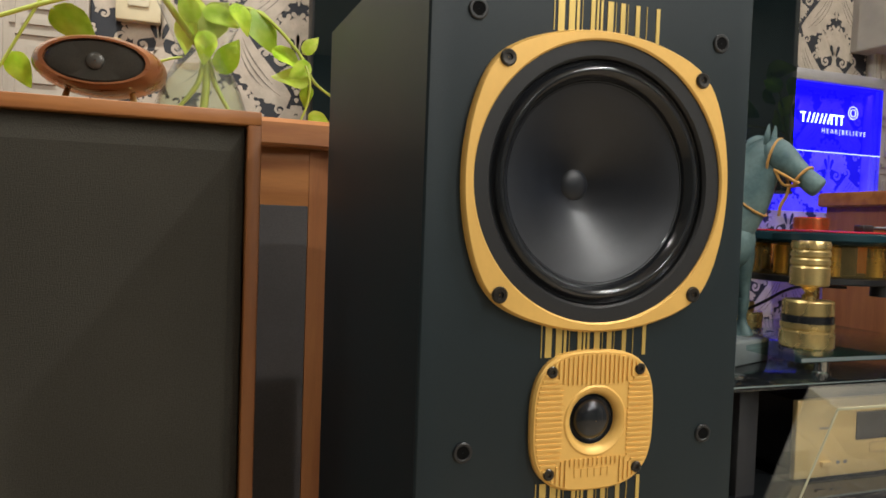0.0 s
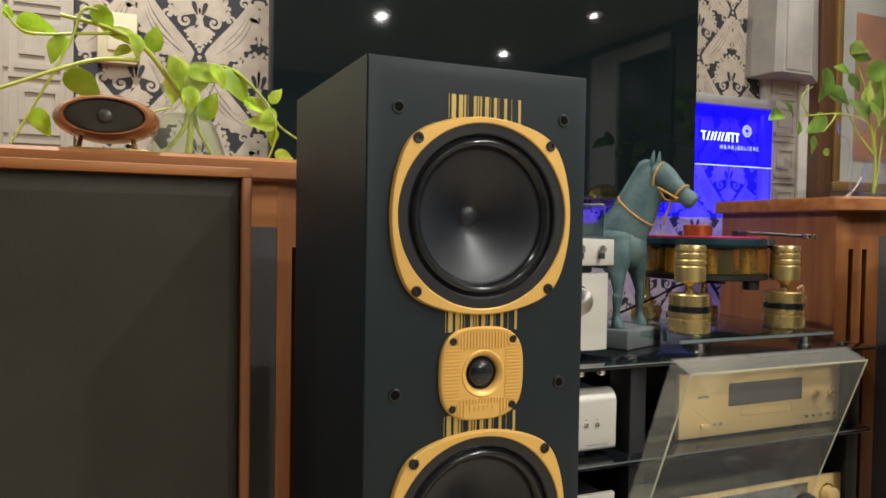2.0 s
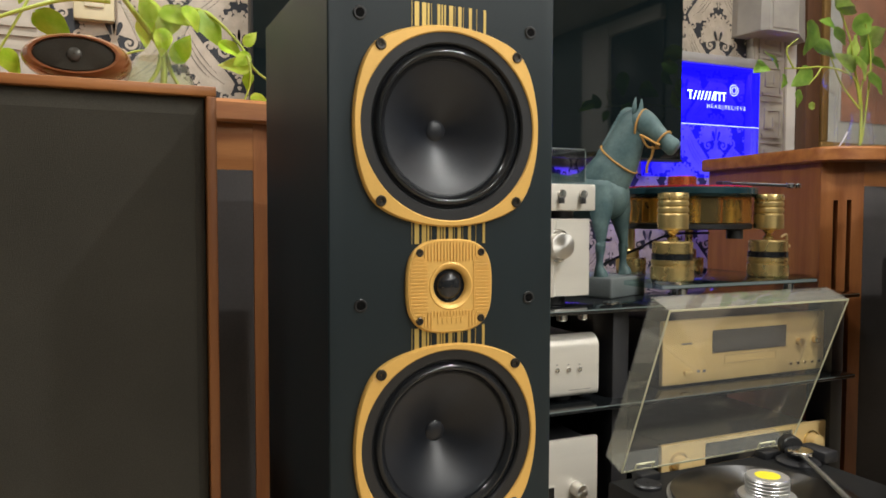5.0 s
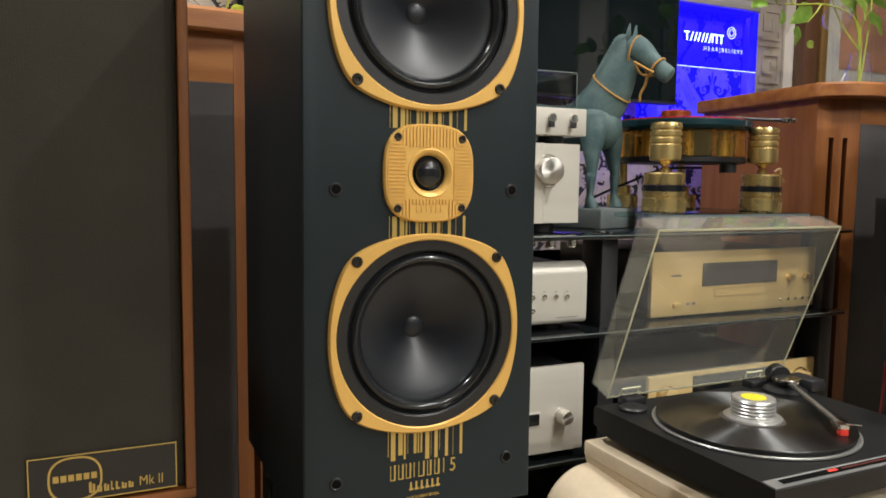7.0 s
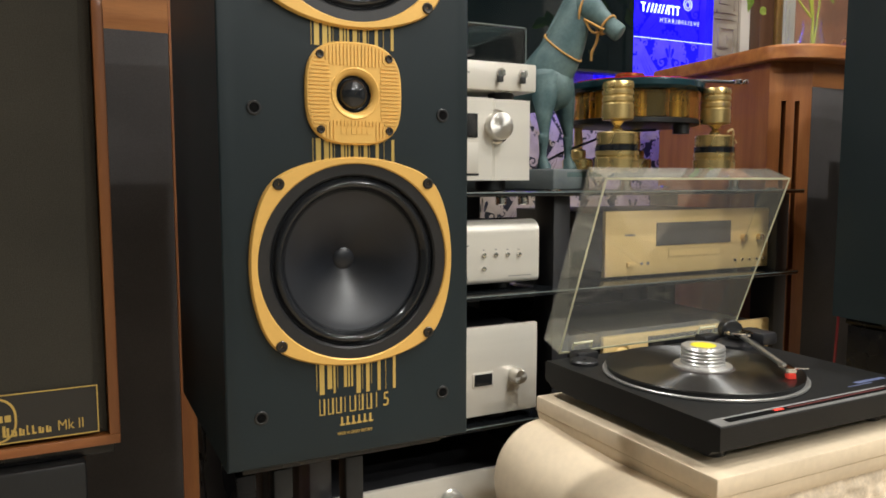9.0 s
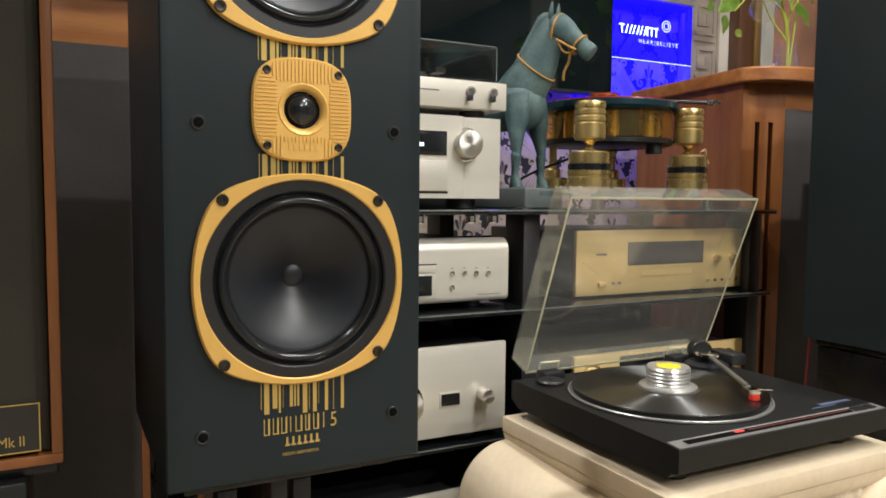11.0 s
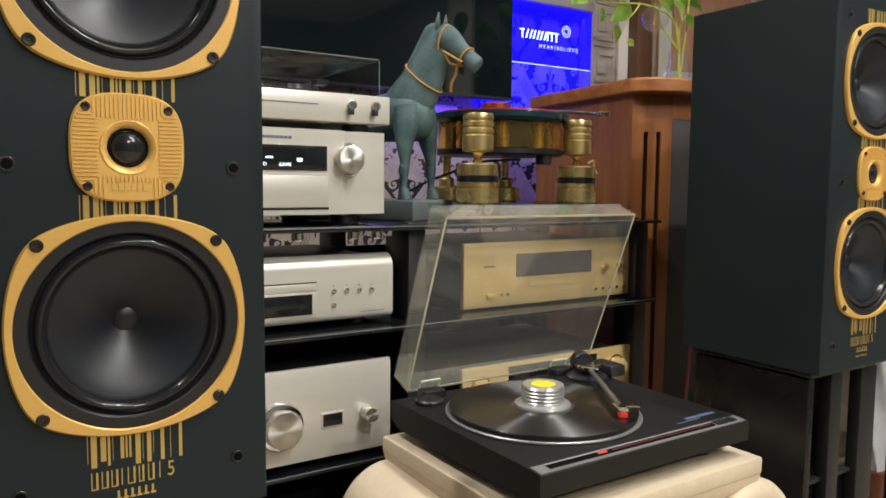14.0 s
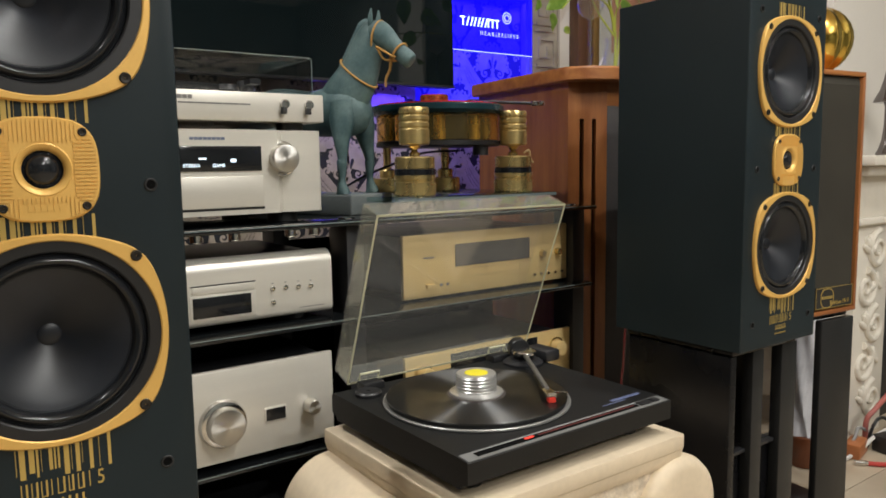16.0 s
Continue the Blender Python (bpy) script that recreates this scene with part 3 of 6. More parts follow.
# tall wooden corner cabinets
def make_cabinet(side):
    """side 1: its slotted edge is at its west; -1: at its east."""
    t = thing("wooden_speaker_cabinet", "large teak loudspeaker cabinet with a dark grille and two slots", "cabinet", pose(MID + side * 0.67, 1.06, 0), group="pair of wooden cabinets")
    top, deep, wide = (1.134 if side > 0 else 1.152), 0.50, 0.86
    lip = -0.062 if side > 0 else -0.030

    def prism(name, material, plan, z0, z1):
        bm = bmesh.new()
        loft(bm, [[(x * side, y, z) for x, y in plan] for z in (z0, z1)])
        return part(name, bm, material, t, smooth=0)
    # the side leans inward to the back; a slotted panel turns the corner to the grille
    cx, cy, turn = 0.008, 0.040, radians(-22.7)
    ex, ey = math.cos(turn), math.sin(turn)

    def corner(u, v):
        return (cx + u * ex - v * ey, cy + u * ey + v * ex)
    prism("side_panel", WOOD, [(0.0085, 0.0425), (0.030, 0.0425), (0.092, deep), (0.070, deep)], 0, top)
    boxed("far_side_panel", WOOD, (*((wide - 0.022, wide) if side > 0 else (-wide, 0.022 - wide)), 0.012, deep, 0, top), t, 0.002)
    boxed("back_panel", WOOD, (*((0.093, wide - 0.022) if side > 0 else (0.022 - wide, -0.093)), deep - 0.02, deep, 0, top), t)
    prism("slot_backing", BLACK, [corner(0.02, 0.026), corner(0.112, 0.026), corner(0.112, 0.030), corner(0.024, 0.030)], 0.05, top - 0.002)
    for a, b in ((0.0, 0.0335), (0.0465, 0.0695), (0.0825, 0.114)):
        prism("front_stile", WOOD, [corner(a, 0), corner(b, 0), corner(b, 0.022), corner(a, 0.022)], 0.12, 1.036)
    prism("corner_rail", WOOD, [corner(0, 0), corner(0.114, 0), corner(0.114, 0.022), corner(0, 0.022)], 1.036, top)
    prism("corner_plinth", WOOD, [corner(0, 0), corner(0.114, 0), corner(0.114, 0.022), corner(0, 0.022)], 0.0, 0.12)
    prism("front_rail", WOOD_H, [(0.1136, -0.003), (wide, -0.003), (wide, 0.021), (0.1136, 0.021)], 1.072, top)
    prism("front_plinth", WOOD_H, [(0.1136, -0.003), (wide, -0.003), (wide, 0.021), (0.1136, 0.021)], 0.0, 0.12)
    boxed("grille", CABINET_CLOTH, (*((0.114, wide - 0.05) if side > 0 else (0.05 - wide, -0.114)), -0.005, 0.018, 0.12, 1.072), t, 0.002)
    bm = bmesh.new()
    x0, x1, y0, y1, r = -0.016, wide + 0.024, lip, deep + 0.012, 0.07
    plan = [(0.050, y1), (-0.010, 0.055), (-0.014, 0.030), (-0.006, 0.008), (0.026, lip * 0.45), (0.083, lip * 0.8), (0.150, lip)]
    plan += [(x1 - r + r * math.cos(q), y0 + r + r * math.sin(q)) for q in (1.5 * math.pi + math.pi / 2 * i / 8 for i in range(9))]
    plan += [(x1, y1)]

    def board(shrink, z):
        mx, my = (x0 + x1) / 2, (y0 + y1) / 2
        return [((mx + (x - mx) * (1 - shrink / 0.45)) * (1 if side > 0 else -1), my + (y - my) * (1 - shrink / 0.25), z) for x, y in plan]
    loft(bm, [board(0.004, top), board(0.0, top + 0.004), board(0.0, top + 0.032), board(0.004, top + 0.038)])
    part("top_board", bm, WOOD_H, t, smooth=35)
    return t


make_cabinet(1)
make_cabinet(-1)


# television on the wall
tv = thing("television", "large switched-off flat television with glossy black screen", "television", pose(1.005, 1.672, 1.172))
boxed("body", BLACK, (-0.702, 0.702, 0.004, 0.05, 0, 0.82), tv, 0.004)
boxed("bracket", SATIN, (-0.25, 0.25, 0.05, BACK - 1.672 - 0.001, 0.2, 0.6), tv)
boxed("screen", SCREEN, (-0.697, 0.697, 0.0, 0.0035, 0.008, 0.815), tv)
boxed("bezel_strip", SATIN, (-0.702, 0.702, -0.001, 0.004, 0.0, 0.0075), tv)


# glass rack and what stands on it
RX0, RX1, RY0, RY1, RTOP = 0.385, 1.585, 0.928, 1.42, 0.812
rack = thing("glass_rack", "black glass hi-fi rack with three shelves and chrome fittings", "rack", pose(MID, 1.17, 0))


def rel(x0, x1, y0, y1, z0, z1, o=(MID, 1.17, 0)):
    return (x0 - o[0], x1 - o[0], y0 - o[1], y1 - o[1], z0 - o[2], z1 - o[2])


for z in (RTOP, 0.622, 0.376, 0.165):
    boxed("shelf", DARKGLASS, rel(RX0 if z == RTOP else RX0 + 0.02, RX1 if z == RTOP else RX1 - 0.02, RY0 if z == RTOP else RY0 - 0.008, RY1, z - 0.009, z), rack, 0.0015, "black tempered glass shelf")
# pale strips paint the glint on the shelves' front edges
for z in (RTOP, 0.622, 0.376, 0.165):
    top_shelf = z == RTOP
    y = RY0 - 0.001 if top_shelf else RY0 - 0.009
    boxed("polished_edge", EDGE_GLINT, rel(RX0 + (0.002 if top_shelf else 0.022), RX1 - (0.002 if top_shelf else 0.022), y, y + 0.0015, z - 0.0022, z - 0.0004), rack, 0.0, "pale strip painting the glint along a glass edge")
for x in (RX0 + 0.005, 0.893, RX1 - 0.052):
    boxed("upright", SATIN, rel(x, x + 0.04, RY0 + 0.03, RY0 + 0.10, 0.03, RTOP - 0.010), rack, 0.003)
    boxed("upright", SATIN, rel(x, x + 0.04, RY1 - 0.10, RY1 - 0.03, 0.03, RTOP - 0.010), rack, 0.003)
    for y in (RY0 + 0.065, RY1 - 0.065):
        bm = bmesh.new()
        lathe(bm, [(0.017, RTOP), (0.017, RTOP + 0.003), (0.014, RTOP + 0.0045)], Matrix.Translation((x + 0.02 - MID, y - 1.17, 0)), 24, cap=True)
        part("glass_boss", bm, CHROME, rack, "chrome disc")
        bm = bmesh.new()
        lathe(bm, [(0.022, 0), (0.022, 0.02), (0.015, 0.03)], Matrix.Translation((x + 0.02 - MID, y - 1.17, 0)), 20, cap=True)
        part("foot", bm, BLACK, rack)
boxed("back_panel", DARKGLASS, rel(RX0 + 0.03, RX1 - 0.03, RY1 - 0.012, RY1 - 0.004, 0.05, 0.735), rack, 0.0, "black glass back panel")
for x in (0.60, 0.67, 0.78, 0.83):
    bm = bmesh.new()
    lathe(bm, [(0.009, RTOP - 0.026), (0.011, RTOP - 0.024), (0.011, RTOP - 0.012), (0.009, RTOP - 0.0095)], Matrix.Translation((x - MID, RY0 + 0.045 - 1.17, 0)), 18, cap=True)
    part("glass_clamp", bm, CHROME, rack)


def feet(t, xs, ys, z0, z1, r=0.02, material=BLACK):
    for x in xs:
        for y in ys:
            bm = bmesh.new()
            lathe(bm, [(r * 0.9, z0), (r, z0 + 0.002), (r, z1 - 0.002), (r * 0.95, z1)], Matrix.Translation((x, y, 0)), 24, cap=True)
            part("foot", bm, material, t)


def bars(t, x, y, z, widths, h, material, gap=0.0012, name="name_mark"):
    bm = bmesh.new()
    for w in widths:
        box(bm, x, x + w, y - 0.0004, y + 0.0004, z, z + h)
        x += w + gap
    return part(name, bm, material, t)


GREY = mat("grey_print", (0.20, 0.19, 0.18), 0.5)
GLOW = glow_mat("display_characters", (0.75, 0.88, 1.0), 1.6)

# silver record player with a smoked lid
ph = thing("silver_record_player", "closed silver record player under a smoked lid, on a receiver", "record player", pose(0.645, 0.985, 0.988))
w = 0.221
boxed("plinth", SILVER, (-w, w, 0, 0.35, 0.016, 0.069), ph, 0.003)
feet(ph, (-0.17, 0.17), (0.05, 0.30), 0, 0.016, 0.026)
for x in (0.133, 0.183):
    bm = bmesh.new()
    knob(bm, x + 0.006, 0.0, 0.049, 0.009, 0.006)
    sw = part("switch", bm, CHROME, ph, "small chrome rotary switch")
    boxed("lever", BLACK, (x - 0.004, x + 0.005, -0.014, -0.004, 0.030, 0.042), sw, 0.001)
bars(ph, -0.06, -0.0004, 0.045, [0.05, 0.028, 0.03, 0.02], 0.0025, GREY)
bars(ph, -0.062, -0.0004, 0.053, [0.009, 0.008, 0.008], 0.007, GREY)
bm = bmesh.new()
box(bm, -0.212, 0.206, 0.012, 0.345, 0.072, 0.142, bev=0.006, seg=3)
for face in [q for q in bm.faces if q.normal.z < -0.9]:
    bm.faces.remove(face)
smoked = part("lid", bm, SMOKE, ph, "smoked transparent dust cover")
smoked.visible_shadow = False
# thin pale bars stand for highlights along the lid's edges
for ends in (((-0.207, 0.0118, 0.1395), (0.201, 0.0118, 0.1395)), ((0.2062, 0.018, 0.1395), (0.2062, 0.338, 0.1395)), ((0.2045, 0.0135, 0.075), (0.2045, 0.0135, 0.137))):
    bm = bmesh.new()
    tube(bm, ends, 0.0009, 6)
    part("lid_edge", bm, EDGE_GLINT, smoked)
bm = bmesh.new()
lathe(bm, [(0.151, 0.069), (0.152, 0.072), (0.152, 0.084), (0.149, 0.086), (0.05, 0.086), (0.003, 0.085)], Matrix.Translation((-0.045, 0.18, 0)), 64)
part("platter", bm, BLACK, ph)
bm = bmesh.new()
tube(bm, smooth_line([(0.165, 0.27, 0.112), (0.16, 0.18, 0.112), (0.115, 0.09, 0.10)]), 0.0045)
lathe(bm, [(0.022, 0.069), (0.022, 0.10), (0.016, 0.118), (0.004, 0.12)], Matrix.Translation((0.165, 0.26, 0)), 24)
box(bm, 0.10, 0.122, 0.07, 0.10, 0.092, 0.102)
part("tonearm", bm, SATIN, ph)
bm = bmesh.new()
lathe(bm, [(0.022, 0), (0.024, 0.004), (0.020, 0.014), (0.004, 0.016)], Matrix.Translation((0.05, 0.06, 0.072)), 24)
part("clamp_weight", bm, SATIN, ph)

# receiver
rc = thing("av_receiver", "silver receiver with lit blue-white display and large knob", "amplifier", pose(0.6415, 0.985, RTOP))
boxed("case", SATIN, (-0.21, 0.21, 0.02, 0.36, 0.024, 0.168), rc, 0.003)
bm = bmesh.new()
prof = [(-0.2215, 0.016), (-0.215, 0.004), (-0.18, 0.0), (-0.12, 0.002), (-0.115, -0.006), (0.122, -0.006), (0.130, 0.002), (0.136, 0.007), (0.175, 0.001), (0.214, 0.006), (0.2215, 0.018)]
loft(bm, [[(x, y, z) for x, y in prof] + [(0.2215, 0.03, z), (-0.2215, 0.03, z)] for z in (0.021, 0.023, 0.174, 0.176)])
part("front_panel", bm, SILVER, rc, smooth=20)
feet(rc, (-0.15, 0.15), (0.05, 0.31), 0, 0.022, 0.03)
boxed("display", DISPLAY, (-0.09, 0.089, -0.0085, -0.004, 0.101, 0.146), rc, 0.001, "black display window")
boxed("flap", SILVER, (-0.09, 0.091, -0.0085, -0.005, 0.034, 0.092), rc, 0.002)
boxed("flap_gap", BLACK, (-0.091, 0.092, -0.0068, -0.0055, 0.030, 0.0345), rc)
upright = Euler((radians(90), 0, 0)).to_matrix().to_4x4()
lettering("STEREO", 0.0085, GLOW, rc, Matrix.Translation((-0.056, -0.0090, 0.1085)) @ upright, "display_text")
lettering("GAME", 0.0085, GLOW, rc, Matrix.Translation((-0.004, -0.0090, 0.1085)) @ upright, "display_text")
bars(rc, -0.028, -0.0088, 0.122, [0.006, 0.006], 0.003, GLOW, name="display_marks")
bars(rc, 0.030, -0.0088, 0.117, [0.010], 0.006, GLOW, name="display_marks")
bars(rc, -0.042, -0.0064, 0.157, [0.007] * 8, 0.005, mat("blue_grey_print", (0.18, 0.21, 0.30), 0.4), 0.001)
bm = bmesh.new()
lathe(bm, [(0.0325, 0), (0.0325, 0.003), (0.0295, 0.004), (0.029, 0)], facing(0.131, -0.002, 0.123), 48)
part("knob_ring", bm, CHROME, rc)
bm = bmesh.new()
knob(bm, 0.131, -0.001, 0.123, 0.027, 0.026)
part("volume_knob", bm, TURNED, rc, "turned metal volume knob")

# disc player
cd = thing("disc_player", "silver disc player with rounded front and round buttons", "disc player", pose(0.637, 0.955, 0.622))
boxed("case", SATIN, (-0.215, 0.215, 0.02, 0.36, 0.018, 0.128), cd, 0.003)
bm = bmesh.new()
prof = []
for i in range(7):
    a = math.pi / 2 * i / 6
    prof.append((0.026 - 0.026 * math.sin(a), 0.112 + 0.024 * math.cos(a)))
for i in range(7):
    a = math.pi / 2 * i / 6
    prof.append((0.012 - 0.012 * math.cos(a), 0.027 - 0.012 * math.sin(a)))
prof += [(0.03, 0.015), (0.03, 0.136)]
loft(bm, [[(x, y, z) for y, z in prof] for x in (-0.219, -0.2175, 0.2175, 0.219)])
part("front_panel", bm, SILVER, cd, smooth=25)
feet(cd, (-0.16, 0.16), (0.05, 0.31), 0, 0.016, 0.022)
boxed("drawer_panel", SILVER, (-0.055, 0.060, -0.0025, 0.003, 0.074, 0.088), cd, 0.001)
boxed("drawer_gap", BLACK, (-0.057, 0.062, -0.001, 0.003, 0.0885, 0.0905), cd)
boxed("window_frame", SILVER, (-0.06, 0.062, -0.0016, 0.003, 0.026, 0.073), cd, 0.001)
boxed("window", DISPLAY, (-0.055, 0.052, -0.0035, 0.0, 0.032, 0.069), cd, 0.001, "dark display window")
for x, z in ((0.095, 0.071), (0.121, 0.071), (0.147, 0.070), (0.173, 0.069), (0.095, 0.045)):
    bm = bmesh.new()
    knob(bm, x, 0.0005, z, 0.0048, 0.004)
    part("button", bm, CHROME, cd)
    if z > 0.06:
        bars(cd, x - 0.002, -0.0002, z + 0.009, [0.004], 0.0015, GREY, name="print_mark")
bars(cd, 0.15, -0.0002, 0.028, [0.05], 0.0012, GREY)

# integrated amplifier
am = thing("integrated_amplifier", "brushed silver amplifier with one large volume knob", "amplifier", pose(0.619, 0.93, 0.376))
boxed("case", SATIN, (-0.21, 0.21, 0.012, 0.40, 0.02, 0.178), am, 0.003)
boxed("front_panel", SILVER, (-0.2195, 0.2195, 0, 0.012, 0.016, 0.186), am, 0.003)
feet(am, (-0.15, 0.15), (0.05, 0.34), 0, 0.018, 0.026)
bm = bmesh.new()
lathe(bm, [(0.044, 0), (0.0435, 0.004), (0.041, 0.008), (0.035, 0.010), (0.030, 0.010)], facing(-0.002, 0, 0.088), 48)
ring = part("knob_ring", bm, CHROME, am)
bm = bmesh.new()
lathe(bm, [(0.034, 0), (0.033, 0.027), (0.0315, 0.0295), (0.0295, 0.030)], facing(-0.002, 0, 0.088), 48, cap=True)
part("volume_knob", bm, TURNED, am, "large turned metal volume knob")
boxed("window_frame", SILVER, (0.076, 0.120, -0.0022, 0.002, 0.072, 0.100), am, 0.001)
boxed("window", DISPLAY, (0.079, 0.117, -0.003, 0.0, 0.075, 0.097), am)
bm = bmesh.new()
knob(bm, 0.168, 0, 0.088, 0.0145, 0.024)
part("input_knob", bm, TURNED, am)

# power amplifier on the lowest shelf
lo = thing("power_amplifier", "silver amplifier with two knobs on the lowest shelf", "amplifier", pose(0.63, 0.93, 0.165))
boxed("case", SATIN, (-0.21, 0.21, 0.012, 0.38, 0.02, 0.115), lo, 0.003)
boxed("front_panel", SILVER, (-0.22, 0.22, 0, 0.012, 0.016, 0.122), lo, 0.003)
feet(lo, (-0.15, 0.15), (0.05, 0.32), 0, 0.018, 0.026)
for x in (0.02, 0.165):
    bm = bmesh.new()
    knob(bm, x, 0, 0.077, 0.021, 0.024)
    part("knob", bm, ALU, lo)

# champagne disc player and amplifier
gd = thing("champagne_disc_player", "champagne gold disc player with a wide grey display", "disc player", pose(1.285, 0.98, 0.622))
boxed("case", SATIN, (-0.225, 0.225, 0.012, 0.38, 0.012, 0.14), gd, 0.003)
boxed("front_panel", CHAMP, (-0.245, 0.247, 0, 0.012, 0.006, 0.146), gd, 0.003)
feet(gd, (-0.17, 0.17), (0.05, 0.32), 0, 0.012, 0.024)
boxed("display", mat("grey_display", (0.10, 0.095, 0.09), 0.2), (-0.106, 0.119, -0.002, 0.002, 0.068, 0.119), gd, 0.001, "wide grey display window")
bm = bmesh.new()
for dims in ((-0.07, 0.088, 0.0425, 0.0435), (-0.07, 0.088, 0.0605, 0.0615), (-0.07, -0.069, 0.0425, 0.0615), (0.087, 0.088, 0.0425, 0.0615)):
    box(bm, dims[0], dims[1], -0.0012, 0.001, dims[2], dims[3])
part("drawer_outline", bm, mat("champagne_shadow", (0.42, 0.33, 0.18), 0.4, 0.2), gd)
for x in (0.160, 0.212):
    bm = bmesh.new()
    knob(bm, x, 0, 0.077, 0.0085, 0.012)
    part("knob", bm, BRASS, gd)
for i in range(5):
    bm = bmesh.new()
    knob(bm, 0.134 + i * 0.0235, 0, 0.026, 0.0035, 0.004)
    part("button", bm, CHROME, gd)
boxed("power_button", CHAMP, (-0.187, -0.166, -0.006, 0.001, 0.026, 0.035), gd, 0.001)
for x in (-0.145, -0.128):
    boxed("small_button", GREY, (x - 0.004, x + 0.004, -0.001, 0.001, 0.028, 0.034), gd)
bars(gd, -0.193, -0.0004, 0.092, [0.006, 0.004, 0.004, 0.005, 0.004], 0.004, GREY)

gl = thing("champagne_amplifier", "champagne gold amplifier with black window and round knobs", "amplifier", pose(1.285, 0.97, 0.376))
boxed("case", SATIN, (-0.225, 0.225, 0.012, 0.38, 0.018, 0.12), gl, 0.003)
boxed("front_panel", CHAMP, (-0.252, 0.252, 0, 0.012, 0.012, 0.127), gl, 0.003)
feet(gl, (-0.17, 0.17), (0.05, 0.32), 0, 0.016, 0.024)
boxed("window", DISPLAY, (-0.13, 0.135, -0.002, 0.001, 0.070, 0.118), gl, 0.001)
for x in (-0.205, 0.20):
    bm = bmesh.new()
    lathe(bm, [(0.026, 0), (0.026, 0.002), (0.023, 0.003), (0.0225, 0)], facing(x, 0, 0.082), 36)
    part("knob_ring", bm, BRASS, gl)
    bm = bmesh.new()
    knob(bm, x, 0, 0.082, 0.020, 0.022)
    part("knob", bm, CHAMP, gl)

# bronze horse statue
def make_horse():
    bm = bmesh.new()

    def limb(points, index=0, seg=18, steps=5):
        """Skin through (x, y, z, half width, half depth)."""
        c = smooth_line([p[:3] for p in points], steps)
        r = smooth_line([(p[3], p[4], 0) for p in points], steps)
        rings = []
        for i, p in enumerate(c):
            along = (c[min(i + 1, len(c) - 1)] - c[max(i - 1, 0)]).normalized()
            side = Vector((1, 0, 0))
            side = (side - along * side.dot(along)).normalized()
            up = along.cross(side)
            rings.append([p + r[i][0] * math.cos(a) * side + r[i][1] * math.sin(a) * up for a in (2 * math.pi * k / seg for k in range(seg))])
        loft(bm, rings, index=index)
    g = 0.045
    limb([(0, 0.165, g + 0.185, 0.012, 0.02), (0, 0.145, g + 0.190, 0.042, 0.05), (0, 0.09, g + 0.190, 0.052, 0.056), (0, 0.0, g + 0.182, 0.050, 0.052), (0, -0.07, g + 0.185, 0.051, 0.058), (0, -0.115, g + 0.186, 0.047, 0.057), (0, -0.140, g + 0.187, 0.036, 0.046), (0, -0.156, g + 0.188, 0.014, 0.020)], seg=22)
    limb([(0, -0.075, g + 0.190, 0.044, 0.060), (0, -0.108, g + 0.226, 0.040, 0.057), (0.002, -0.136, g + 0.266, 0.032, 0.049), (0.004, -0.155, g + 0.312, 0.025, 0.042), (0.005, -0.170, g + 0.346, 0.020, 0.033), (0.006, -0.182, g + 0.364, 0.014, 0.019)], seg=20)
    limb([(0.003, -0.165, g + 0.347, 0.012, 0.014), (0.005, -0.182, g + 0.346, 0.022, 0.029), (0.008, -0.200, g + 0.334, 0.0215, 0.029), (0.012, -0.222, g + 0.315, 0.0165, 0.022), (0.015, -0.240, g + 0.300, 0.0140, 0.0185), (0.0172, -0.254, g + 0.288, 0.0150, 0.0190), (0.0185, -0.262, g + 0.281, 0.0140, 0.0175), (0.0190, -0.2645, g + 0.279, 0.0090, 0.0110)], seg=18)
    for s in (-1, 1):
        limb([(0.004 + s * 0.011, -0.176, g + 0.362, 0.006, 0.005), (0.004 + s * 0.014, -0.179, g + 0.378, 0.006, 0.005), (0.004 + s * 0.013, -0.181, g + 0.397, 0.0012, 0.0012)], seg=10)
        limb([(s * 0.030, -0.108, g + 0.20, 0.022, 0.034), (s * 0.037, -0.114, g + 0.155, 0.021, 0.030), (s * 0.044, -0.118, g + 0.115, 0.0155, 0.019), (s * 0.048, -0.122, g + 0.078, 0.0098, 0.011), (s * 0.049, -0.121, g + 0.068, 0.011, 0.012), (s * 0.05, -0.12, g + 0.035, 0.0072, 0.0082), (s * 0.051, -0.121, g + 0.019, 0.011, 0.011), (s * 0.052, -0.124, g + 0.008, 0.014, 0.015), (s * 0.052, -0.125, g, 0.0155, 0.017)], seg=14)
        limb([(s * 0.034, 0.115, g + 0.17, 0.026, 0.042), (s * 0.042, 0.118, g + 0.125, 0.020, 0.030), (s * 0.045, 0.138, g + 0.085, 0.012, 0.016), (s * 0.045, 0.142, g + 0.07, 0.011, 0.014), (s * 0.046, 0.132, g + 0.035, 0.009, 0.010), (s * 0.046, 0.128, g + 0.015, 0.012, 0.012), (s * 0.046, 0.124, g, 0.016, 0.018)], seg=14)
    # mane and tail
    for i in range(16):
        k = i / 15
        limb([(0.001, -0.066 - 0.074 * k, g + 0.250 + 0.112 * k, 0.006, 0.010), (0.003, -0.080 - 0.074 * k, g + 0.257 + 0.110 * k, 0.006, 0.013), (0.003, -0.104 - 0.064 * k, g + 0.258 + 0.106 * k, 0.005, 0.011)], seg=8, steps=3)
    limb([(0, 0.160, g + 0.205, 0.010, 0.010), (0, 0.185, g + 0.175, 0.015, 0.014), (0, 0.186, g + 0.12, 0.016, 0.015), (0, 0.178, g + 0.06, 0.006, 0.006)], seg=12)
